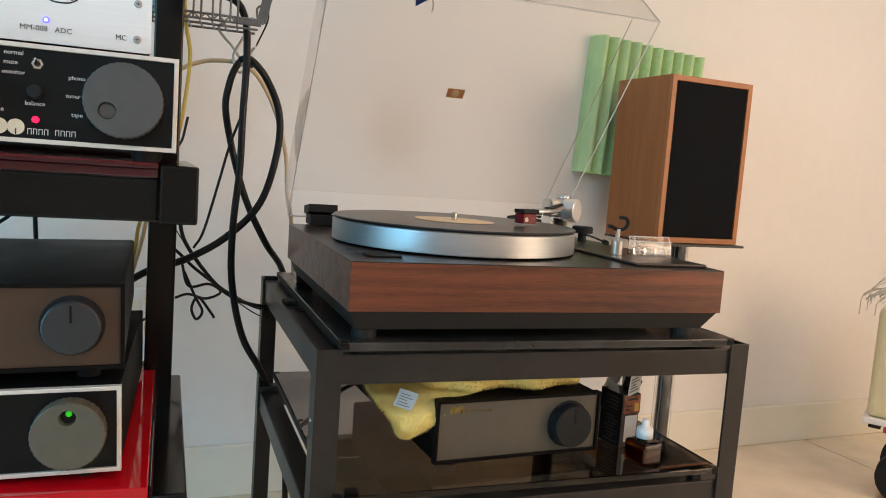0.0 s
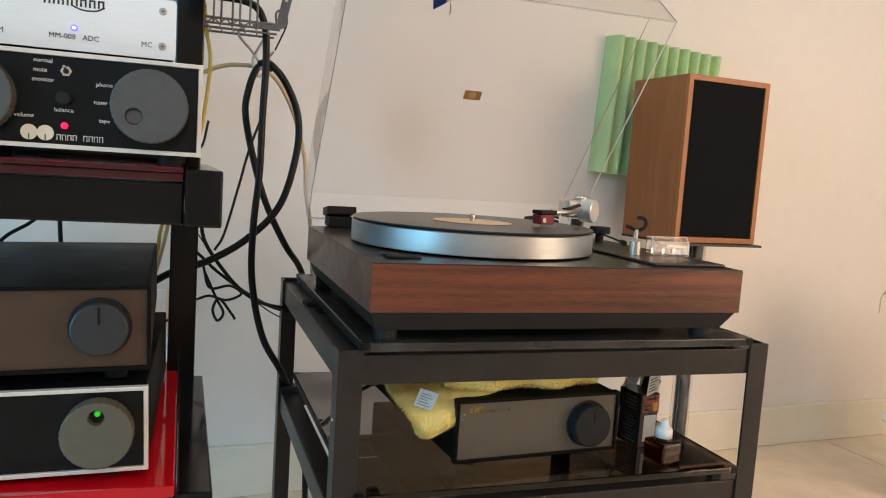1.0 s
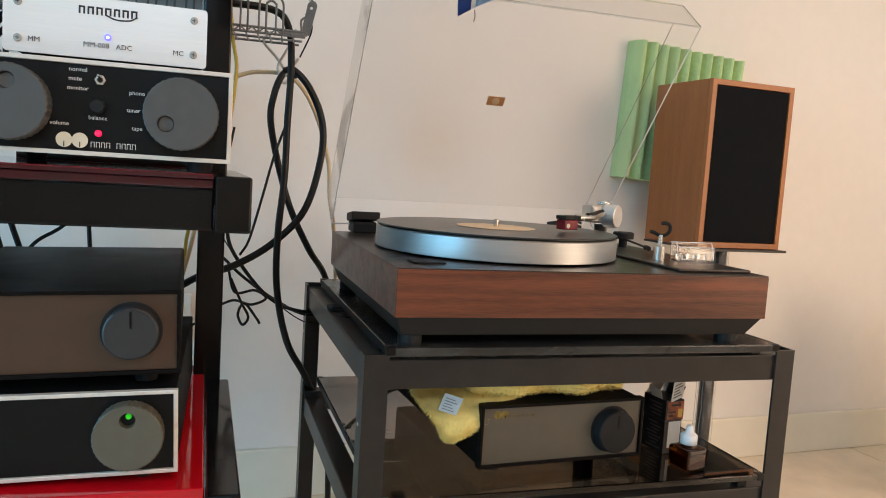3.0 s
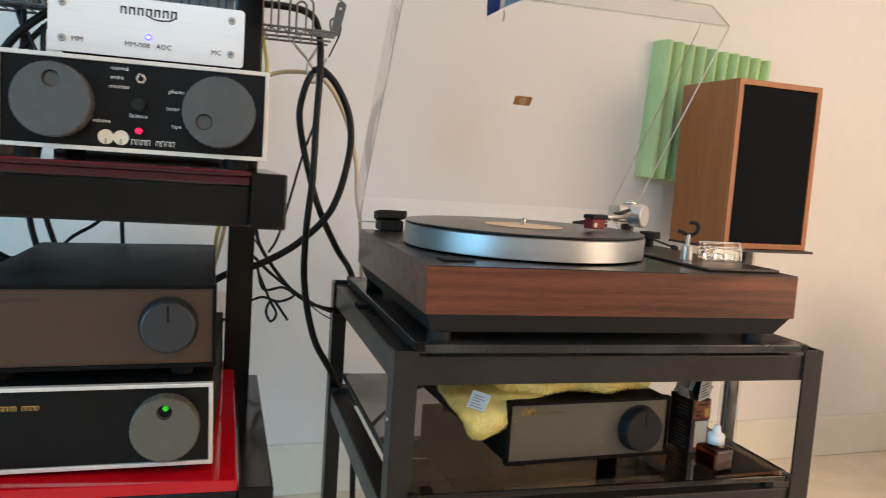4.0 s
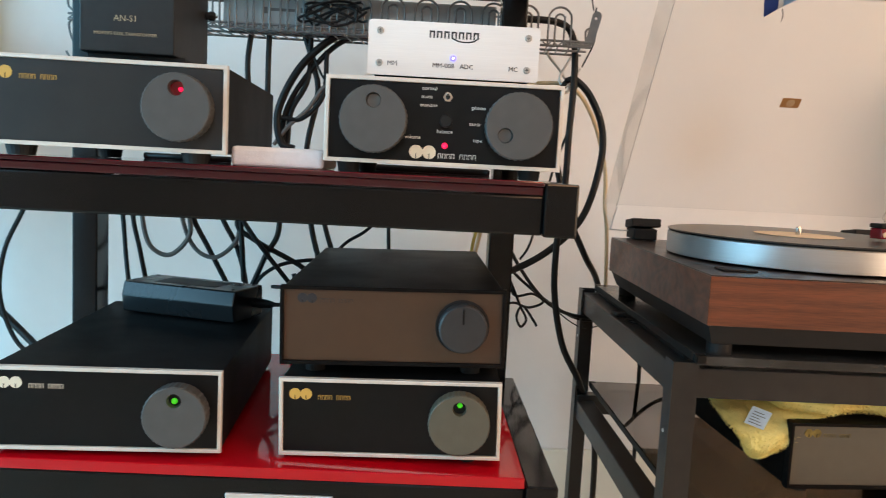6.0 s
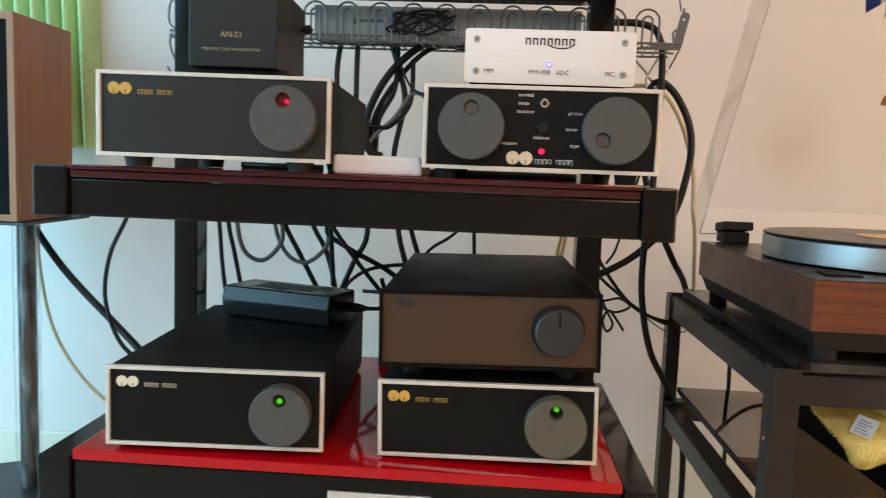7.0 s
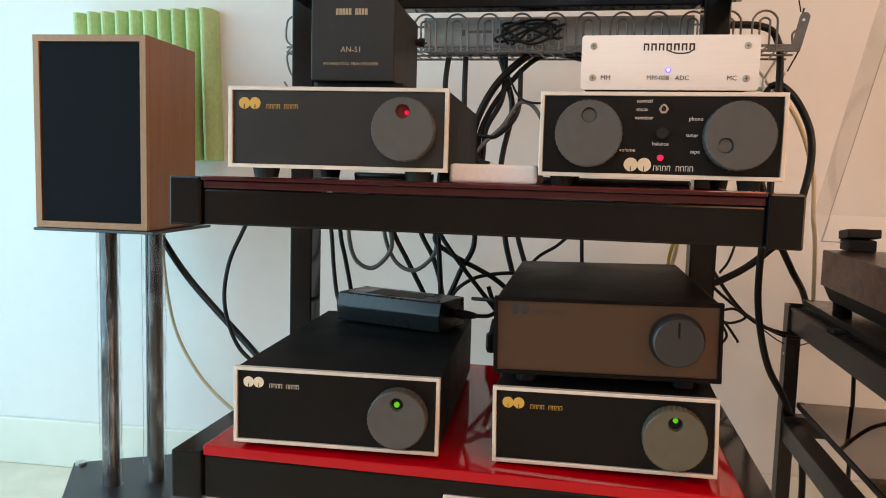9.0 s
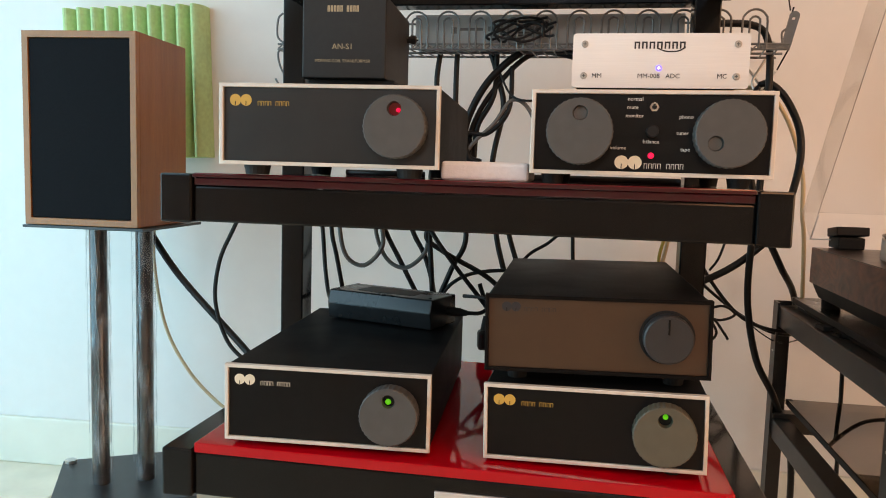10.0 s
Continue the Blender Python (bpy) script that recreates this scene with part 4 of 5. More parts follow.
# ---- loudspeakers, stands and foam ----
def loudspeaker(m, w, h, d, label):
    t = thing("loudspeaker", m, label, "loudspeaker", "pair of loudspeakers")
    e = 0.0105
    part("cabinet", box(0, w, 0.010, d, 0, h, 0.0012), CHERRY, t, "cherry veneered cabinet")
    part("lipping", front_frame(0.0002, w - 0.0002, 0.0002, h - 0.0002, 0.0, 0.0098, e), CHERRY_EDGE, t, "cherry front edge")
    part("grille", box(e + 0.0006, w - e - 0.0006, 0.0018, 0.0096, e + 0.0012, h - e - 0.0012, 0.002), GRILLE, t, "black grille cloth")
    return t


def speaker_stand(m, w, d, h, foot_turn, base_z, label, plate_x=0.0):
    t = thing("speaker_stand", m, label, "speaker stand", "pair of speaker stands")
    turn = pose(0, 0, 0, 0, 0, foot_turn)
    part("top_plate", box(plate_x - w / 2, plate_x + w / 2, -d / 2, d / 2, h - 0.005, h - 0.0005, 0.001), STAND_BLACK, t)
    part("base_plate", box(-0.106, 0.125, -0.10, 0.13, base_z - 0.012, base_z, 0.001), STAND_BLACK, t, m=turn)
    for k, x in enumerate((-0.031, 0.042)):
        p = part("pole", lathe([(0.0146, base_z + 0.0003), (0.0146, h - 0.0052)], 28, at=(x, 0, 0)), FILM, t, "black tube under crumpled clear film", m=turn)
        rnd = random.Random(7 + k)
        top = h - 0.010
        bm = lathe([(0.0200, base_z + 0.002 + (top - base_z) * i / 34) for i in range(35)], 26, at=(x, 0, 0))
        for v in bm.verts:
            q = v.co.copy()
            r = 1 + 0.10 * noise.noise((q.x * 60, q.y * 60, q.z * 9 + 5 * k)) + 0.05 * noise.noise((q.x * 150, q.y * 150, q.z * 60)) + rnd.uniform(-0.01, 0.01)
            v.co = Vector((x + (q.x - x) * r, q.y * r, q.z))
        film = part("film_wrap", bm, FILM_CLEAR, p, "loose clear film", True)
        film.visible_shadow = False
        for q in range(5):
            a0, z0 = radians(180 + 360 * q / 5 + rnd.uniform(-20, 20)), rnd.uniform(base_z + 0.005, base_z + 0.10)
            line = []
            for i in range(12):
                a, r = a0 + 0.25 * noise.noise((q * 3.1, i * 0.6, 7.0 * k)), 0.0200 + 0.0016 * noise.noise((i * 0.9, q * 2.7, k))
                line.append((x + r * math.cos(a), r * math.sin(a), z0 + (top - z0) * i / 11))
            # thin pale tubes paint the glints along the film's folds
            part("crease", tube(line, rnd.uniform(0.00025, 0.00045), 5, 3), FILM_GLINT, p, "pale glint painted along a film fold", True)
    for x in (-0.092, 0.11):
        for y in (-0.085, 0.115):
            part("spike", lathe([(0.004, 0.0), (0.009, 0.006), (0.009, base_z + 0.0002), (0.0105, base_z + 0.0004), (0.0105, base_z + 0.006)], 14, at=(x, y, 0)), SATIN, t, m=turn)
    return t


loudspeaker(pose(-0.7935, 0.3685, 0.5372, 0, 0, 2.6), 0.192, 0.3045, 0.165, "cherry bookshelf loudspeaker with black grille on a stand")
speaker_stand(pose(-0.697, 0.470, 0, 0, 0, 2), 0.208, 0.20, 0.5370, 28, 0.078, "black twin-pole speaker stand wrapped in film")
loudspeaker(pose(1.1170, 0.538, 0.5345, 0, 0, 3.0), 0.195, 0.3165, 0.170, "cherry bookshelf loudspeaker with black grille beside the turntable")
speaker_stand(pose(1.181, 0.622, 0, 0, 0, 3), 0.20, 0.19, 0.5343, -26, 0.055, "black twin-pole speaker stand behind the turntable", 0.034)


def foam_panel(x0, z0, w, h, label, lean=0.0):
    """A backing sheet with upright rounded ribs."""
    n, base, peak = 10, 0.024, 0.048
    t = thing("acoustic_foam", ROOM @ pose(x0, -0.0006, z0, 0, lean, 0), label, "acoustic foam", "acoustic foam panels")
    part("backing", box(0, w, -base, 0, 0, h, 0.001), FOAM, t)
    step, rnd = w / n, random.Random(n)
    for i in range(n):
        outline = [(i * step + step * k / 8, -(base + 0.0002 + (peak - base) * math.sin(math.pi * k / 8) ** 0.9)) for k in range(9)]
        bm = prism(outline, rnd.uniform(0, 0.001), h - rnd.uniform(0, 0.0012))
        part("rib", bm, FOAM, t)
    return t


foam_panel(1.064, 0.660, 0.286, 0.290, "green ribbed acoustic foam panel on the wall", 3.5)
foam_panel(-0.927, 0.645, 0.290, 0.290, "green ribbed acoustic foam panel on the wall", -2.0)


# ---- wire tray behind the rack ----
def wire_tray():
    t = thing("cable_tray", pose(0, 0, 0), "grey wire cable tray fixed behind the rack", "cable tray")
    x0, x1, ya, yb, zb = -0.380, 0.350, 0.400, 0.475, 0.818
    for y, z in ((ya, zb), (ya, zb + 0.007), (ya + 0.038, zb), (yb, zb), (yb, zb + 0.05)):
        part("rail", tube([(x0, y, z), (x1 - (0.11 if z > zb + 0.02 else 0.0), y, z)], 0.0017, 8), WIRE, t)
    bm = bmesh.new()
    n = 46
    for i in range(n):
        xa, xb = x0 + (x1 - x0) * i / n, x0 + (x1 - x0) * (i + 1) / n
        tube([(xa, ya, zb), ((xa + xb) / 2, ya, zb + 0.007), (xb, ya, zb)], 0.0012, 5, 1, bm, False)
        tube([(xa, ya, zb - 0.001), ((xa + xb) / 2, yb, zb - 0.001)], 0.0012, 5, 1, bm, False)
    part("lattice", bm, WIRE, t)
    x = x0 + 0.012
    while x < x1 - 0.035:
        for w, top, dx in ((0.032, 0.0525, 0.0), (0.013, 0.043, 0.0095)):
            r = w / 2
            pts = [(x + dx, ya - 0.002, zb), (x + dx, ya - 0.003, zb + top - r)]
            pts += [(x + dx + r - r * math.cos(a), ya - 0.003, zb + top - r + r * math.sin(a)) for a in [math.pi * q / 6 for q in range(1, 6)]]
            pts += [(x + dx + w, ya - 0.003, zb + top - r), (x + dx + w, ya - 0.002, zb)]
            part("wire_loop", tube(pts, 0.0015, 6, 2), WIRE, t)
        x += 0.0468
    round_end = [(0.0068 * math.cos(q), 0.016 + 0.0068 * math.sin(q)) for q in [math.pi * k / 8 for k in range(9)]]
    tab = prism([(-0.0062, -0.026), (0.0062, -0.026)] + round_end, -0.0011, 0.0011)
    bmesh.ops.rotate(tab, verts=tab.verts, cent=(0, 0, 0), matrix=Matrix.Rotation(radians(90), 3, "X"))
    part("end_tab", tab, WIRE, t, "flat drilled end tab", m=pose(0.360, 0.440, 0.854, 0, 12, -15))
    part("drill_hole", lathe([(0.0020, -0.0018), (0.0020, -0.0013)], 14, "Y"), PLASTER, t, m=pose(0.3622, 0.440, 0.866, 0, 12, -15))
    part("end_bar", box(0.318, 0.358, 0.438, 0.4405, 0.826, 0.832, 0.0006), WIRE, t)
    part("end_stay", tube([(0.350, 0.439, 0.830), (0.348, 0.439, 0.846), (0.353, 0.439, 0.852)], 0.0016, 6), WIRE, t)
    part("end_hook", tube([(-0.380, 0.42, 0.875), (-0.388, 0.42, 0.866), (-0.389, 0.42, 0.840), (-0.376, 0.42, 0.826), (-0.388, 0.42, 0.815), (-0.382, 0.42, 0.790), (-0.366, 0.42, 0.772)], 0.0016, 6), WIRE, t)
    part("end_wire", tube([(-0.392, 0.42, 0.776), (-0.381, 0.42, 0.758)], 0.0016, 6), WIRE, t)
    part("s_hook", tube([(0.310, 0.47, 0.832), (0.300, 0.475, 0.818), (0.322, 0.488, 0.796), (0.338, 0.490, 0.772), (0.332, 0.482, 0.762), (0.322, 0.480, 0.770)], 0.0022, 8), SATIN, t)
    part("s_hook", tube([(0.345, 0.47, 0.840), (0.336, 0.478, 0.815), (0.322, 0.482, 0.785), (0.330, 0.476, 0.770), (0.350, 0.472, 0.798)], 0.0020, 8), SATIN, t)
    return t


wire_tray()


def tray_box():
    t = thing("power_strip_box", pose(0, 0, 0), "off-white carton lying in the wire tray", "carton")
    # off-white board made greyer to carry the shade behind the rack
    part("carton", box(-0.170, 0.214, 0.412, 0.466, 0.8205, 0.8690, 0.001), CARTON_SHADED, t)
    for x0, w, z0, h in ((-0.105, 0.036, 0.846, 0.004), (-0.116, 0.008, 0.842, 0.009), (-0.062, 0.010, 0.845, 0.007), (-0.020, 0.022, 0.838, 0.002), (-0.020, 0.030, 0.842, 0.002)):
        part("print_bar", box(x0, x0 + w, 0.4116, 0.4119, z0, z0 + h), CABLE_GREY, t)


tray_box()


def cable(pts, r, material=CABLE, label="black cable hanging behind the rack", res=8):
    return solid("cable", tube(pts, r, 10, res), material, label, "cable", None, "cables behind the rack", smooth=True)


# at the right of the rack: thick mains cables hung in a coil
cable([(0.230, 0.440, 0.860), (0.307, 0.440, 0.858), (0.332, 0.446, 0.836), (0.338, 0.450, 0.782), (0.336, 0.450, 0.703), (0.335, 0.450, 0.623), (0.329, 0.450, 0.541), (0.331, 0.455, 0.459), (0.350, 0.462, 0.375), (0.385, 0.48, 0.31), (0.43, 0.54, 0.2), (0.45, 0.6, 0.02)],
      0.0052, label="thick black mains cable hanging from the tray")
cable([(0.350, 0.485, 0.775), (0.331, 0.478, 0.776), (0.317, 0.472, 0.742), (0.315, 0.47, 0.694), (0.343, 0.475, 0.590), (0.379, 0.485, 0.516), (0.412, 0.53, 0.470), (0.44, 0.58, 0.40)],
      0.0050, label="thick black cable coiled over a hook")
cable([(0.331, 0.478, 0.779), (0.345, 0.470, 0.780), (0.368, 0.464, 0.755), (0.388, 0.462, 0.708), (0.388, 0.462, 0.651), (0.367, 0.462, 0.575), (0.321, 0.462, 0.523), (0.268, 0.466, 0.489), (0.219, 0.47, 0.471), (0.170, 0.47, 0.440)],
      0.0054, label="thick black cable looping from the hook")
cable([(0.338, 0.464, 0.745), (0.338, 0.46, 0.712), (0.320, 0.46, 0.654), (0.306, 0.46, 0.596), (0.289, 0.46, 0.530), (0.277, 0.47, 0.505)], 0.0019, label="thin black cord beside the coil")
cable([(0.262, 0.47, 0.585), (0.258, 0.47, 0.536), (0.275, 0.47, 0.496), (0.325, 0.475, 0.438), (0.385, 0.48, 0.417), (0.47, 0.54, 0.415)], 0.0028)
cable([(0.232, 0.48, 0.512), (0.254, 0.48, 0.498), (0.284, 0.48, 0.470), (0.334, 0.485, 0.434), (0.385, 0.49, 0.411), (0.46, 0.54, 0.41)], 0.0024)
cable([(0.235, 0.49, 0.560), (0.253, 0.48, 0.527), (0.301, 0.48, 0.462), (0.377, 0.49, 0.401), (0.44, 0.55, 0.395)], 0.0010, label="thin dark wire across the wall")
cable([(0.262, 0.476, 0.480), (0.272, 0.474, 0.448), (0.300, 0.47, 0.452), (0.317, 0.47, 0.440), (0.296, 0.472, 0.430), (0.272, 0.474, 0.436), (0.254, 0.476, 0.430)], 0.0020, label="black cord tied in a bow")
cable([(0.265, 0.472, 0.470), (0.281, 0.470, 0.434), (0.292, 0.468, 0.412), (0.284, 0.468, 0.400), (0.277, 0.470, 0.416), (0.286, 0.470, 0.432), (0.304, 0.468, 0.410), (0.309, 0.468, 0.402)], 0.0020, label="black cord tied in a bow")
cable([(0.235, 0.5, 0.748), (0.262, 0.5, 0.766), (0.298, 0.5, 0.777), (0.346, 0.5, 0.772), (0.381, 0.5, 0.726), (0.406, 0.505, 0.652), (0.413, 0.515, 0.592), (0.425, 0.54, 0.548), (0.44, 0.58, 0.45)],
      0.0033, CABLE_BEIGE, "cream cable over the hook")
cable([(0.252, 0.45, 0.850), (0.256, 0.45, 0.811), (0.262, 0.45, 0.773), (0.257, 0.45, 0.711), (0.248, 0.45, 0.660), (0.220, 0.45, 0.590), (0.203, 0.45, 0.536), (0.199, 0.45, 0.504), (0.188, 0.45, 0.460)],
      0.0026, CABLE_YELLOW, "yellow cable behind the post")
cable([(0.215, 0.46, 0.560), (0.208, 0.46, 0.520), (0.196, 0.46, 0.470)], 0.0030, CABLE_BEIGE, "cream cable behind the rack")
cable([(0.262, 0.452, 0.690), (0.256, 0.44, 0.660), (0.250, 0.43, 0.648)], 0.0018, label="thin black lead at the preamplifier")
cable([(0.17, 0.50, 0.395), (0.20, 0.5, 0.388), (0.225, 0.5, 0.402), (0.245, 0.5, 0.425)], 0.0020, label="thin black lead at the wall")
cable([(0.405, 0.50, 0.452), (0.47, 0.53, 0.405), (0.55, 0.58, 0.365), (0.66, 0.62, 0.37)], 0.0032, label="black cable behind the turntable stand")
cable([(0.500, 0.56, 0.392), (0.503, 0.56, 0.30), (0.51, 0.57, 0.10)], 0.0034, label="black cable behind the turntable stand")
cable([(0.365, 0.455, 0.885), (0.361, 0.455, 0.862), (0.366, 0.458, 0.838), (0.352, 0.47, 0.800)], 0.0012, label="thin black wire at the tray end")
cable([(0.345, 0.46, 0.985), (0.352, 0.46, 0.930), (0.361, 0.455, 0.880)], 0.0010, label="thin black wire at the tray end")

# between the shelves, below the tray
for pts, r, m_ in (
        ([(-0.136, 0.45, 0.840), (-0.138, 0.45, 0.823), (-0.143, 0.45, 0.777), (-0.140, 0.45, 0.700), (-0.150, 0.45, 0.6), (-0.141, 0.45, 0.453)], 0.0042, CABLE),
        ([(-0.112, 0.45, 0.840), (-0.113, 0.45, 0.760), (-0.110, 0.45, 0.661), (-0.09, 0.45, 0.544), (-0.111, 0.45, 0.490), (-0.140, 0.45, 0.42)], 0.0042, CABLE),
        ([(-0.052, 0.45, 0.840), (-0.054, 0.45, 0.760), (-0.078, 0.45, 0.709), (-0.085, 0.45, 0.649), (-0.12, 0.45, 0.59), (-0.153, 0.45, 0.542), (-0.125, 0.45, 0.516), (-0.062, 0.45, 0.484), (-0.03, 0.45, 0.46)], 0.0040, CABLE),
        ([(-0.068, 0.455, 0.840), (-0.048, 0.455, 0.780), (-0.040, 0.455, 0.735), (-0.054, 0.455, 0.650), (-0.044, 0.455, 0.548), (-0.030, 0.455, 0.49)], 0.0044, CABLE),
        ([(0.100, 0.42, 0.800), (0.061, 0.43, 0.821), (0.003, 0.44, 0.829), (-0.059, 0.44, 0.781), (-0.094, 0.44, 0.713), (-0.090, 0.44, 0.665), (-0.070, 0.44, 0.655)], 0.0056, CABLE),
        ([(0.100, 0.42, 0.790), (0.061, 0.44, 0.813), (0.000, 0.45, 0.818), (-0.055, 0.45, 0.765), (-0.088, 0.45, 0.700), (-0.080, 0.45, 0.640)], 0.0040, CABLE),
        ([(0.020, 0.44, 0.66), (0.010, 0.44, 0.715), (-0.007, 0.44, 0.744), (-0.028, 0.44, 0.748), (-0.052, 0.44, 0.714), (-0.079, 0.44, 0.688), (-0.10, 0.44, 0.66)], 0.0030, CABLE_GREY),
        ([(-0.090, 0.44, 0.70), (-0.060, 0.44, 0.70), (-0.030, 0.44, 0.735), (-0.028, 0.45, 0.80)], 0.0036, CABLE),
        ([(0.03, 0.43, 0.752), (-0.005, 0.43, 0.748), (-0.03, 0.44, 0.76), (-0.05, 0.44, 0.80)], 0.0018, CABLE),
        ([(-0.330, 0.45, 0.60), (-0.322, 0.45, 0.539), (-0.317, 0.45, 0.480), (-0.300, 0.42, 0.442), (-0.27, 0.36, 0.442), (-0.25, 0.32, 0.455)], 0.0034, CABLE),
        ([(-0.310, 0.45, 0.60), (-0.307, 0.45, 0.540), (-0.298, 0.45, 0.499), (-0.286, 0.45, 0.440), (-0.28, 0.46, 0.38)], 0.0036, CABLE),
        ([(-0.294, 0.45, 0.59), (-0.293, 0.45, 0.538), (-0.281, 0.45, 0.500), (-0.253, 0.45, 0.488), (-0.227, 0.45, 0.512), (-0.223, 0.45, 0.540), (-0.24, 0.45, 0.60)], 0.0036, CABLE_GREY),
        ([(-0.236, 0.455, 0.59), (-0.235, 0.455, 0.540), (-0.216, 0.455, 0.499), (-0.186, 0.455, 0.487), (-0.157, 0.455, 0.510), (-0.150, 0.455, 0.542), (-0.15, 0.455, 0.6)], 0.0034, CABLE_GREY),
        ([(-0.240, 0.46, 0.59), (-0.219, 0.46, 0.539), (-0.197, 0.46, 0.499), (-0.165, 0.46, 0.44)], 0.0040, CABLE),
        ([(-0.195, 0.46, 0.59), (-0.175, 0.46, 0.541), (-0.156, 0.46, 0.506), (-0.141, 0.46, 0.453), (-0.14, 0.46, 0.40)], 0.0040, CABLE),
        ([(-0.160, 0.44, 0.58), (-0.139, 0.44, 0.542), (-0.107, 0.44, 0.499), (-0.047, 0.44, 0.427), (-0.02, 0.44, 0.39)], 0.0036, CABLE),
        ([(-0.010, 0.45, 0.492), (-0.053, 0.45, 0.489), (-0.093, 0.45, 0.478), (-0.123, 0.45, 0.450), (-0.13, 0.45, 0.40)], 0.0030, CABLE),
        ([(-0.034, 0.46, 0.60), (-0.025, 0.46, 0.549), (-0.010, 0.46, 0.500)], 0.0040, CABLE),
        ([(0.072, 0.46, 0.60), (0.073, 0.46, 0.543), (0.076, 0.46, 0.49)], 0.0030, CABLE),
        ([(0.080, 0.46, 0.58), (0.040, 0.46, 0.539), (0.007, 0.46, 0.516), (-0.02, 0.46, 0.48)], 0.0026, CABLE),
        ([(-0.065, 0.44, 0.47), (-0.050, 0.44, 0.42), (-0.060, 0.44, 0.38), (-0.03, 0.44, 0.365)], 0.0036, CABLE)):
    cable(pts, r, m_, "grey cable looping below the tray" if m_ == CABLE_GREY else "black cable hanging below the tray")

tangle = random.Random(11)
for k in range(4):
    cable([(-0.015 + 0.048 * math.cos(a) * tangle.uniform(0.6, 1.1), 0.390 + tangle.uniform(0, 0.010), 0.846 + 0.018 * math.sin(a * 1.3 + k) * tangle.uniform(0.5, 1.1)) for a in [math.pi * q / 4 for q in range(9)]], 0.0019,
          label="black lead bundled in the wire tray")

# leads added on the upper glass behind the amplifiers, to darken the gaps below them
cable([(0.02, 0.300, 0.6352), (0.08, 0.285, 0.6352), (0.14, 0.300, 0.6352), (0.205, 0.290, 0.6352)], 0.0042, label="added black lead darkening the gap under an amplifier")
cable([(0.01, 0.330, 0.6348), (0.09, 0.335, 0.6348), (0.16, 0.322, 0.6348), (0.21, 0.330, 0.6348)], 0.0038, label="added black lead darkening the gap under an amplifier")
cable([(-0.24, 0.310, 0.6350), (-0.18, 0.300, 0.6350), (-0.13, 0.315, 0.6350)], 0.0040, label="added black lead darkening the gap under an amplifier")

# at the left of the rack
cable([(-0.72, 0.56, 0.56), (-0.682, 0.55, 0.512), (-0.621, 0.55, 0.432), (-0.495, 0.54, 0.314), (-0.42, 0.5, 0.26)], 0.0062, label="thick black speaker cable behind the stand")
cable([(-0.46, 0.49, 0.60), (-0.499, 0.5, 0.533), (-0.525, 0.5, 0.474), (-0.532, 0.5, 0.404), (-0.509, 0.5, 0.336), (-0.465, 0.5, 0.295)], 0.0036)
cable([(-0.717, 0.62, 0.53), (-0.707, 0.6, 0.454), (-0.685, 0.6, 0.335), (-0.638, 0.6, 0.251), (-0.571, 0.59, 0.195), (-0.50, 0.58, 0.16)], 0.0032, CABLE_BEIGE, "cream cable running down behind the stand")


def plug_pack():
    t = thing("plug_pack", pose(-0.051, 0.428, 0.3680, 0, 0, 12), "black moulded plug hanging on a cable behind the rack", "plug")
    part("body", box(-0.012, 0.012, 0.0, 0.024, 0.0, 0.030, 0.005), RUBBER, t)
    part("collar", lathe([(0.008, 0.0302), (0.006, 0.042), (0.004, 0.052)], 14, at=(0, 0.012, 0)), RUBBER, t)


plug_pack()


# ---- things on the lower shelf of the turntable stand ----
def dropper_bottle():
    t = thing("dropper_bottle", pose(0.783, 0.060, 0.3130, 0, 0, 12), "square amber glass bottle with white dropper cap", "bottle")
    part("glass", box(-0.0185, 0.0185, -0.0185, 0.0185, 0.0, 0.0300, 0.004, 3), AMBER, t, "amber glass")
    part("fluid", box(-0.0160, 0.0160, -0.0160, 0.0160, 0.0025, 0.0220, 0.003), AMBER_OIL, t)
    part("neck", lathe([(0.012, 0.0295), (0.0095, 0.034), (0.009, 0.036)], 20), AMBER, t)
    part("cap", lathe([(0.0112, 0.0335), (0.0112, 0.0450), (0.0095, 0.0470), (0.0058, 0.0485), (0.0048, 0.0560), (0.0036, 0.0585)], 28), WHITE_PLASTIC, t, "white dropper cap", True)
    return t


bottle = dropper_bottle()
bottle.scale = (0.88, 0.88, 0.88)


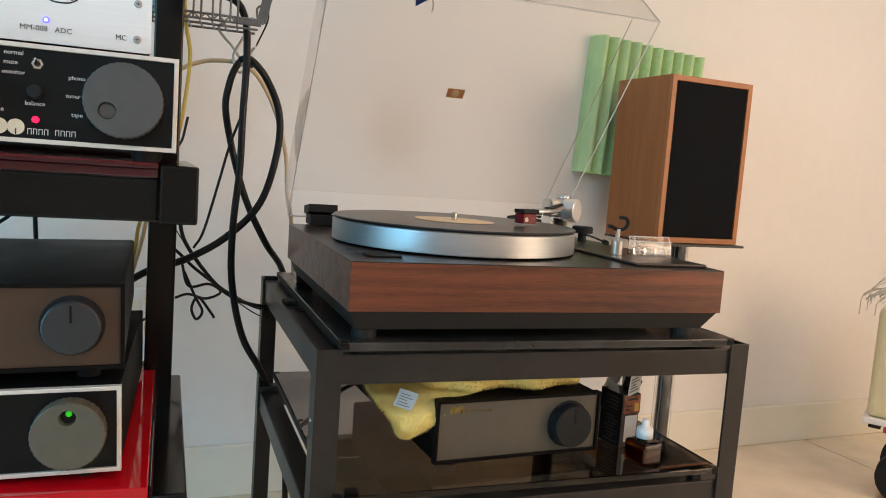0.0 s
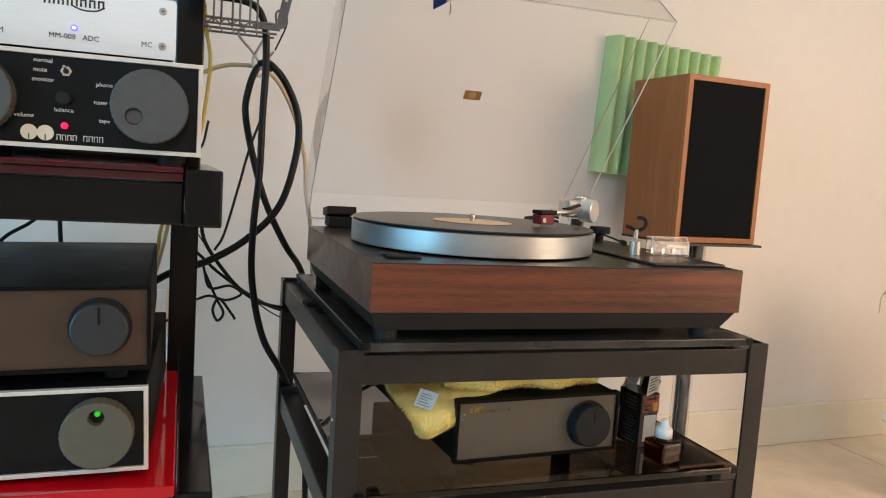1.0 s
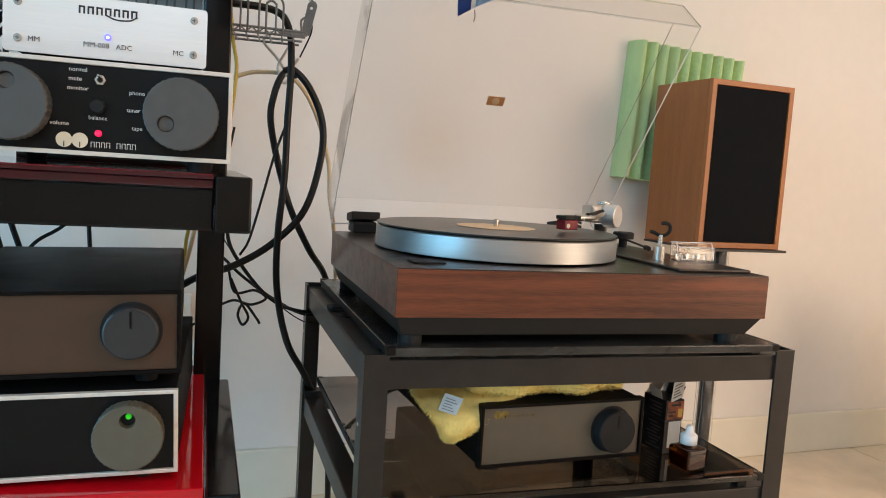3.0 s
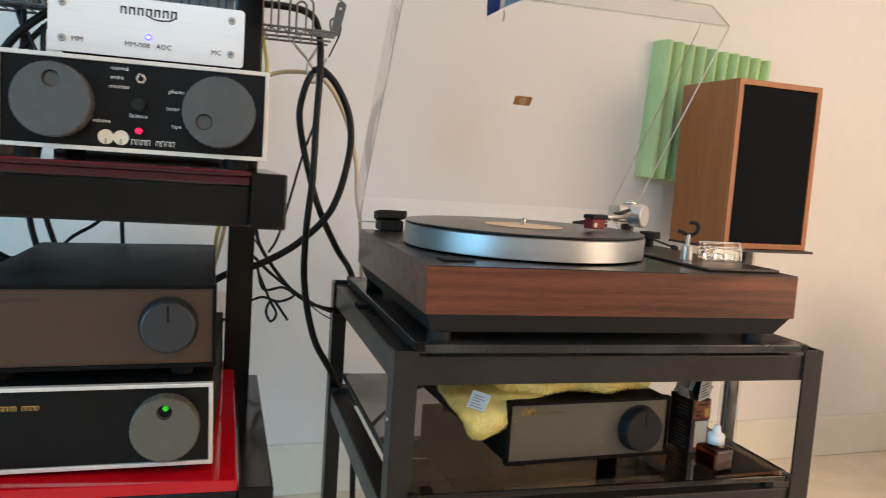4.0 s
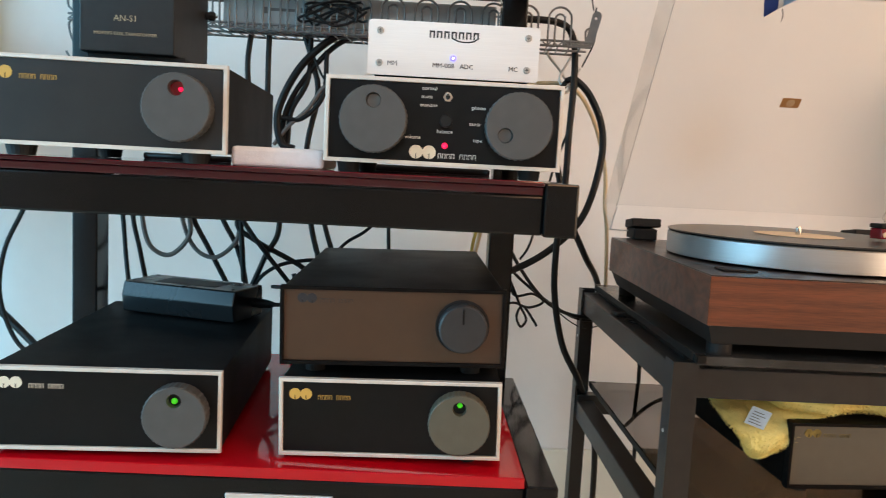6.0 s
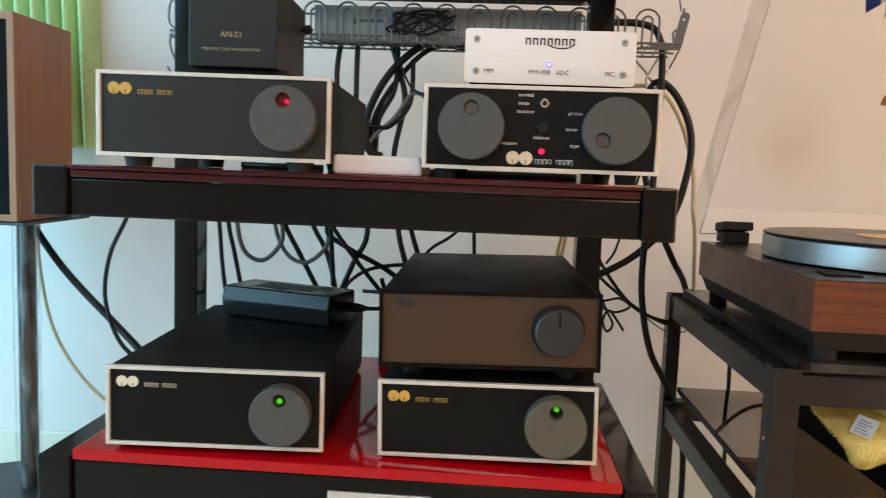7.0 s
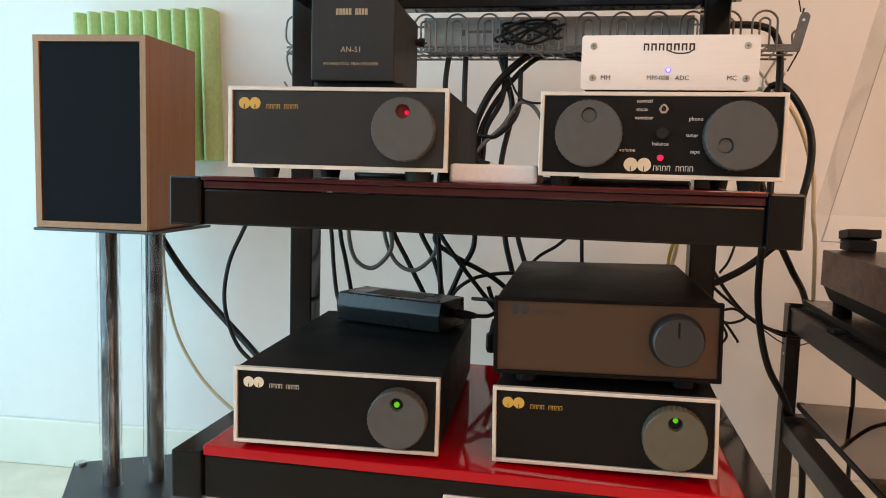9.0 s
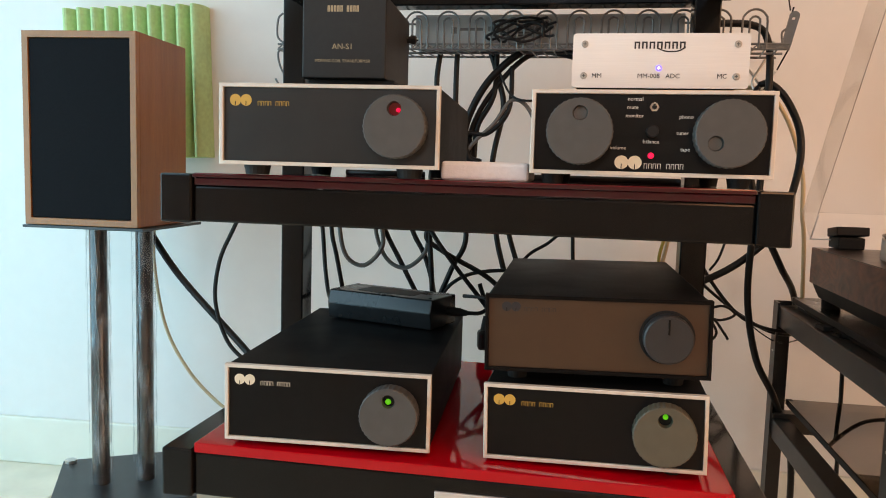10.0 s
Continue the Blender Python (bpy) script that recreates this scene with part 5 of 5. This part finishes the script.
def fluid_carton():
    t = thing("carton", pose(0.788, 0.124, 0.3130, 0, 0, 8), "torn-open dark printed carton beside a bottle", "carton")
    part("lower_box", box(-0.022, 0.022, -0.022, 0.022, 0.0, 0.044, 0.0006), BOX_DARK, t, "black printed card")
    part("upper_box", box(-0.023, 0.023, -0.023, 0.023, 0.0445, 0.0720, 0.0006), BOX_DARK, t, "black printed card")
    part("picture_panel", box(-0.019, 0.0225, -0.0236, -0.0233, 0.0465, 0.0700), BOX_BROWN, t, "red-brown printed picture")
    for x0, x1, z0, z1 in ((-0.016, -0.004, 0.050, 0.053), (-0.016, 0.002, 0.0555, 0.0575), (0.008, 0.019, 0.049, 0.060), (-0.010, 0.014, 0.064, 0.067)):
        part("print_patch", box(x0, x1, -0.0240, -0.0237, z0, z1), PRINT_GOLD if x0 > 0 else BOX_DARK, t)
    part("white_panel", box(-0.012, 0.019, -0.0226, -0.0222, 0.008, 0.043), CARTON, t)
    for i in range(8):
        part("print_bar", box(-0.0226, -0.0222, -0.016 + (i * 5 % 3) * 0.004, 0.013 - (i * 7 % 4) * 0.003, 0.005 + i * 0.0046, 0.0066 + i * 0.0046), CABLE_GREY, t)
    for i in range(4):
        part("print_bar", box(-0.0236, -0.0232, -0.015, 0.004 + (i % 2) * 0.006, 0.049 + i * 0.005, 0.0508 + i * 0.005), CABLE_GREY, t)
    label = part("flap", box(-0.014, 0.016, -0.0006, 0.0, 0.0, 0.030), CARTON, t, "pale printed flap", m=pose(0.002, -0.0225, 0.0722, 14, -12, 0))
    for i in range(5):
        part("print_bar", box(-0.010, 0.011 - (i % 3) * 0.004, -0.0010, -0.0007, 0.005 + i * 0.0045, 0.0068 + i * 0.0045), CABLE_GREY, label)
    part("flap", box(-0.018, 0.018, 0.0, 0.0006, 0.0, 0.022), CARTON, t, "white inner flap", m=pose(0, 0.0225, 0.0722, 30, 0, 0))
    part("flap", box(-0.0006, 0.0, -0.018, 0.004, 0.0, 0.020), CARTON, t, "torn white flap", m=pose(-0.0225, 0.004, 0.0722, 8, -38, 0))
    part("flap", box(0.0, 0.0006, -0.016, 0.016, 0.0, 0.018), BOX_DARK, t, m=pose(0.0225, 0, 0.0722, 0, 35, 0))
    return t


fluid_carton().scale = (0.62, 0.90, 0.95)


def towel():
    """A thick towel heaped on the amplifier, one plump corner hanging over its front edge."""
    rnd = random.Random(3)
    t = thing("towel", pose(0, 0, 0), "fluffy yellow towel thrown over the amplifier", "towel")

    def loft(rings):
        bm = bmesh.new()
        rows = [[bm.verts.new(p) for p in ring] for ring in rings]
        n = len(rows[0])
        for a, b in zip(rows, rows[1:]):
            for k in range(n):
                bm.faces.new((a[k], a[(k + 1) % n], b[(k + 1) % n], b[k]))
        bm.faces.new(rows[0][::-1]), bm.faces.new(rows[-1])
        bmesh.ops.recalc_face_normals(bm, faces=bm.faces)
        return bm

    def fluff(bm, per, keep):
        out = bmesh.new()
        for f in bm.faces:
            if len(f.verts) > 4 or not keep(f.calc_center_median()):
                continue
            for _ in range(per):
                w = [rnd.random() for _ in f.verts]
                p = sum((v.co * q for v, q in zip(f.verts, w)), Vector()) / sum(w)
                d = (f.normal + Vector((rnd.uniform(-0.5, 0.5), rnd.uniform(-0.5, 0.3), rnd.uniform(-1.1, 0.1)))).normalized()
                e = d.orthogonal().normalized() * 0.00045
                e2 = d.cross(e)
                q = p - f.normal * 0.0008
                tri = [out.verts.new(q + e), out.verts.new(q - 0.5 * e + 0.87 * e2), out.verts.new(q - 0.5 * e - 0.87 * e2)]
                tip = out.verts.new(q + d * rnd.uniform(0.0025, 0.0050))
                for a in range(3):
                    out.faces.new((tri[a], tri[(a + 1) % 3], tip))
        return out

    # heap on top: rounded section, swept from one end to the other
    rings, m = [], 40
    for i in range(m + 1):
        u = i / m
        x = 0.500 + 0.222 * u
        end = min(1.0, (min(u, 1 - u) / 0.09 + 0.02)) ** 0.5
        ring = []
        for k in range(28):
            a = 2 * math.pi * k / 28
            c, q = math.cos(a), math.sin(a)
            y = 0.151 + 0.078 * end * math.copysign(abs(c) ** 0.6, c) + 0.006 * math.sin(u * 17) + 0.010 * u
            z = 0.4130 + 0.0175 * end * math.copysign(abs(q) ** 0.7, q)
            z += 0.004 * noise.noise((x * 22, y * 22, 3.1)) * (1 if q > 0 else 0.25) + 0.0015 * noise.noise((x * 80, y * 80, a))
            ring.append((x, y, max(0.3962, z)))
        rings.append(ring)
    heap = loft(rings)
    nap = fluff(heap, 9, lambda p: p.y < 0.12)
    part("cloth", heap, TOWEL, t, "", True)
    tagged(part("fluff", nap, TOWEL, t, "short fluffy nap"), kind="stuff")

    # hanging corner: flattened round section that tapers to its tip
    keys = [(0.4157, 0.148, 0.5168, 0.0614, 0.013), (0.4051, 0.118, 0.5136, 0.0624, 0.015), (0.3965, 0.098, 0.5115, 0.0614, 0.014),
            (0.388, 0.086, 0.5094, 0.0539, 0.0135), (0.3795, 0.078, 0.5042, 0.0383, 0.013), (0.3709, 0.075, 0.4988, 0.0265, 0.012),
            (0.3624, 0.074, 0.4930, 0.0165, 0.01), (0.356, 0.075, 0.4900, 0.0090, 0.007), (0.3528, 0.076, 0.4888, 0.0042, 0.003)]
    rings = []
    for a, b in zip(keys, keys[1:]):
        for s in range(4):
            z, y, x, hw, ht = [p + (q - p) * s / 4 for p, q in zip(a, b)]
            ring = []
            for k in range(32):
                g = 2 * math.pi * k / 32
                px, py = x + hw * math.cos(g), y + ht * math.sin(g)
                fold = 0.0045 * math.exp(-((px - x - 0.004 - 0.3 * (z - 0.345)) / 0.004) ** 2) if math.sin(g) < 0 else 0.0
                n = 0.003 * noise.noise((px * 40, py * 40, z * 40)) + 0.0012 * noise.noise((px * 130, z * 130, g))
                ring.append((px + n, py + fold + n, z + 0.5 * n))
            rings.append(ring)
    corner = loft(rings)
    nap = fluff(corner, 5, lambda p: True)
    part("hanging_corner", corner, TOWEL, t, "plump hanging corner", True)
    tagged(part("fluff", nap, TOWEL, t, "short fluffy nap"), kind="stuff")
    tag = part("care_label", box(-0.0105, 0.0105, -0.0006, 0.0, -0.0105, 0.0105), TAG, t, "pale care label", m=pose(0.4820, 0.0640, 0.3985, 10, 18, -8))
    for i in range(5):
        part("print_bar", box(-0.0075, 0.0065 - (i % 3) * 0.0025, -0.0010, -0.0007, -0.0075 + i * 0.0032, -0.0067 + i * 0.0032), WIRE, tag)


towel()


# ---- cream trolley at the right ----
def trolley():
    t = thing("trolley", pose(1.664, 0.500, 0, 0, 0, -54), "cream enamel trolley on black wheels near the wall", "trolley")
    part("body", box(0, 0.42, 0, 0.20, 0.182, 0.418, 0.012, 3), CREAM, t, "cream body")
    part("rim", box(-0.006, 0.426, -0.006, 0.206, 0.168, 0.1818, 0.003), WHITE_PLASTIC, t, "white lower rim")
    part("under_strip", box(0.035, 0.39, 0.004, 0.19, 0.152, 0.1678, 0.002), RED_PLASTIC, t, "red strip")
    part("corner_foot", box(0.006, 0.030, 0.004, 0.03, 0.158, 0.1678, 0.002), RUBBER, t)
    for x in (0.085, 0.345):
        for y in (0.03, 0.17):
            w = part("wheel", lathe([(0.046, -0.016), (0.056, -0.012), (0.056, 0.012), (0.046, 0.016)], 32, "Y", (x, y, 0.056)), RUBBER, t, "", True)
            part("hub", lathe([(0.020, -0.018), (0.020, 0.018)], 20, "Y", (x, y, 0.056)), SATIN, w)
            part("fork", box(x - 0.016, x + 0.016, y - 0.021, y - 0.0185, 0.05, 0.1515, 0.001), RUBBER, w)


trolley()


def dried_grass():
    rnd = random.Random(5)
    bm = bmesh.new()
    for i in range(170):
        a = rnd.uniform(0, 2 * math.pi)
        r0, r1 = rnd.uniform(0, 0.05), rnd.uniform(0.05, 0.10)
        x, y = 0.07 + r0 * math.cos(a), 0.07 + r0 * math.sin(a)
        dx, dy = r1 * math.cos(a), r1 * math.sin(a)
        zt = rnd.uniform(0.02, 0.06)
        tube([(x, y, 0.0), (x + dx * 0.5, y + dy * 0.5, zt), (x + dx * 0.95, y + dy * 0.95, zt * 0.5), (x + dx, y + dy, zt * 0.5 - rnd.uniform(0.01, 0.05) * (1 if r1 > 0.09 else 0.2))], 0.0011, 4, 3, bm)
    solid("dried_grass", bm, STRAW, "pale dried grass tuft lying on the trolley", "dried grass", pose(1.700, 0.405, 0.4190), kind="stuff")


dried_grass()


# ---- floor tiles ----
def floor_tiles():
    s, g = 0.55, 0.003
    tile = box(g / 2, s - g / 2, g / 2, s - g / 2, -0.0055, 0.0, 0.0008, 1)
    me = bpy.data.meshes.new("tile")
    tile.to_mesh(me)
    tile.free()
    me.materials.append(TILE)
    nx, ny = round((XR - XL) / s), round(-YB / s)
    for i in range(nx):
        for j in range(ny):
            ob = new("tile", me)
            ob.parent = floor
            ob.matrix_basis = pose(XL + i * s, -(j + 1) * s, 0)


floor_tiles()
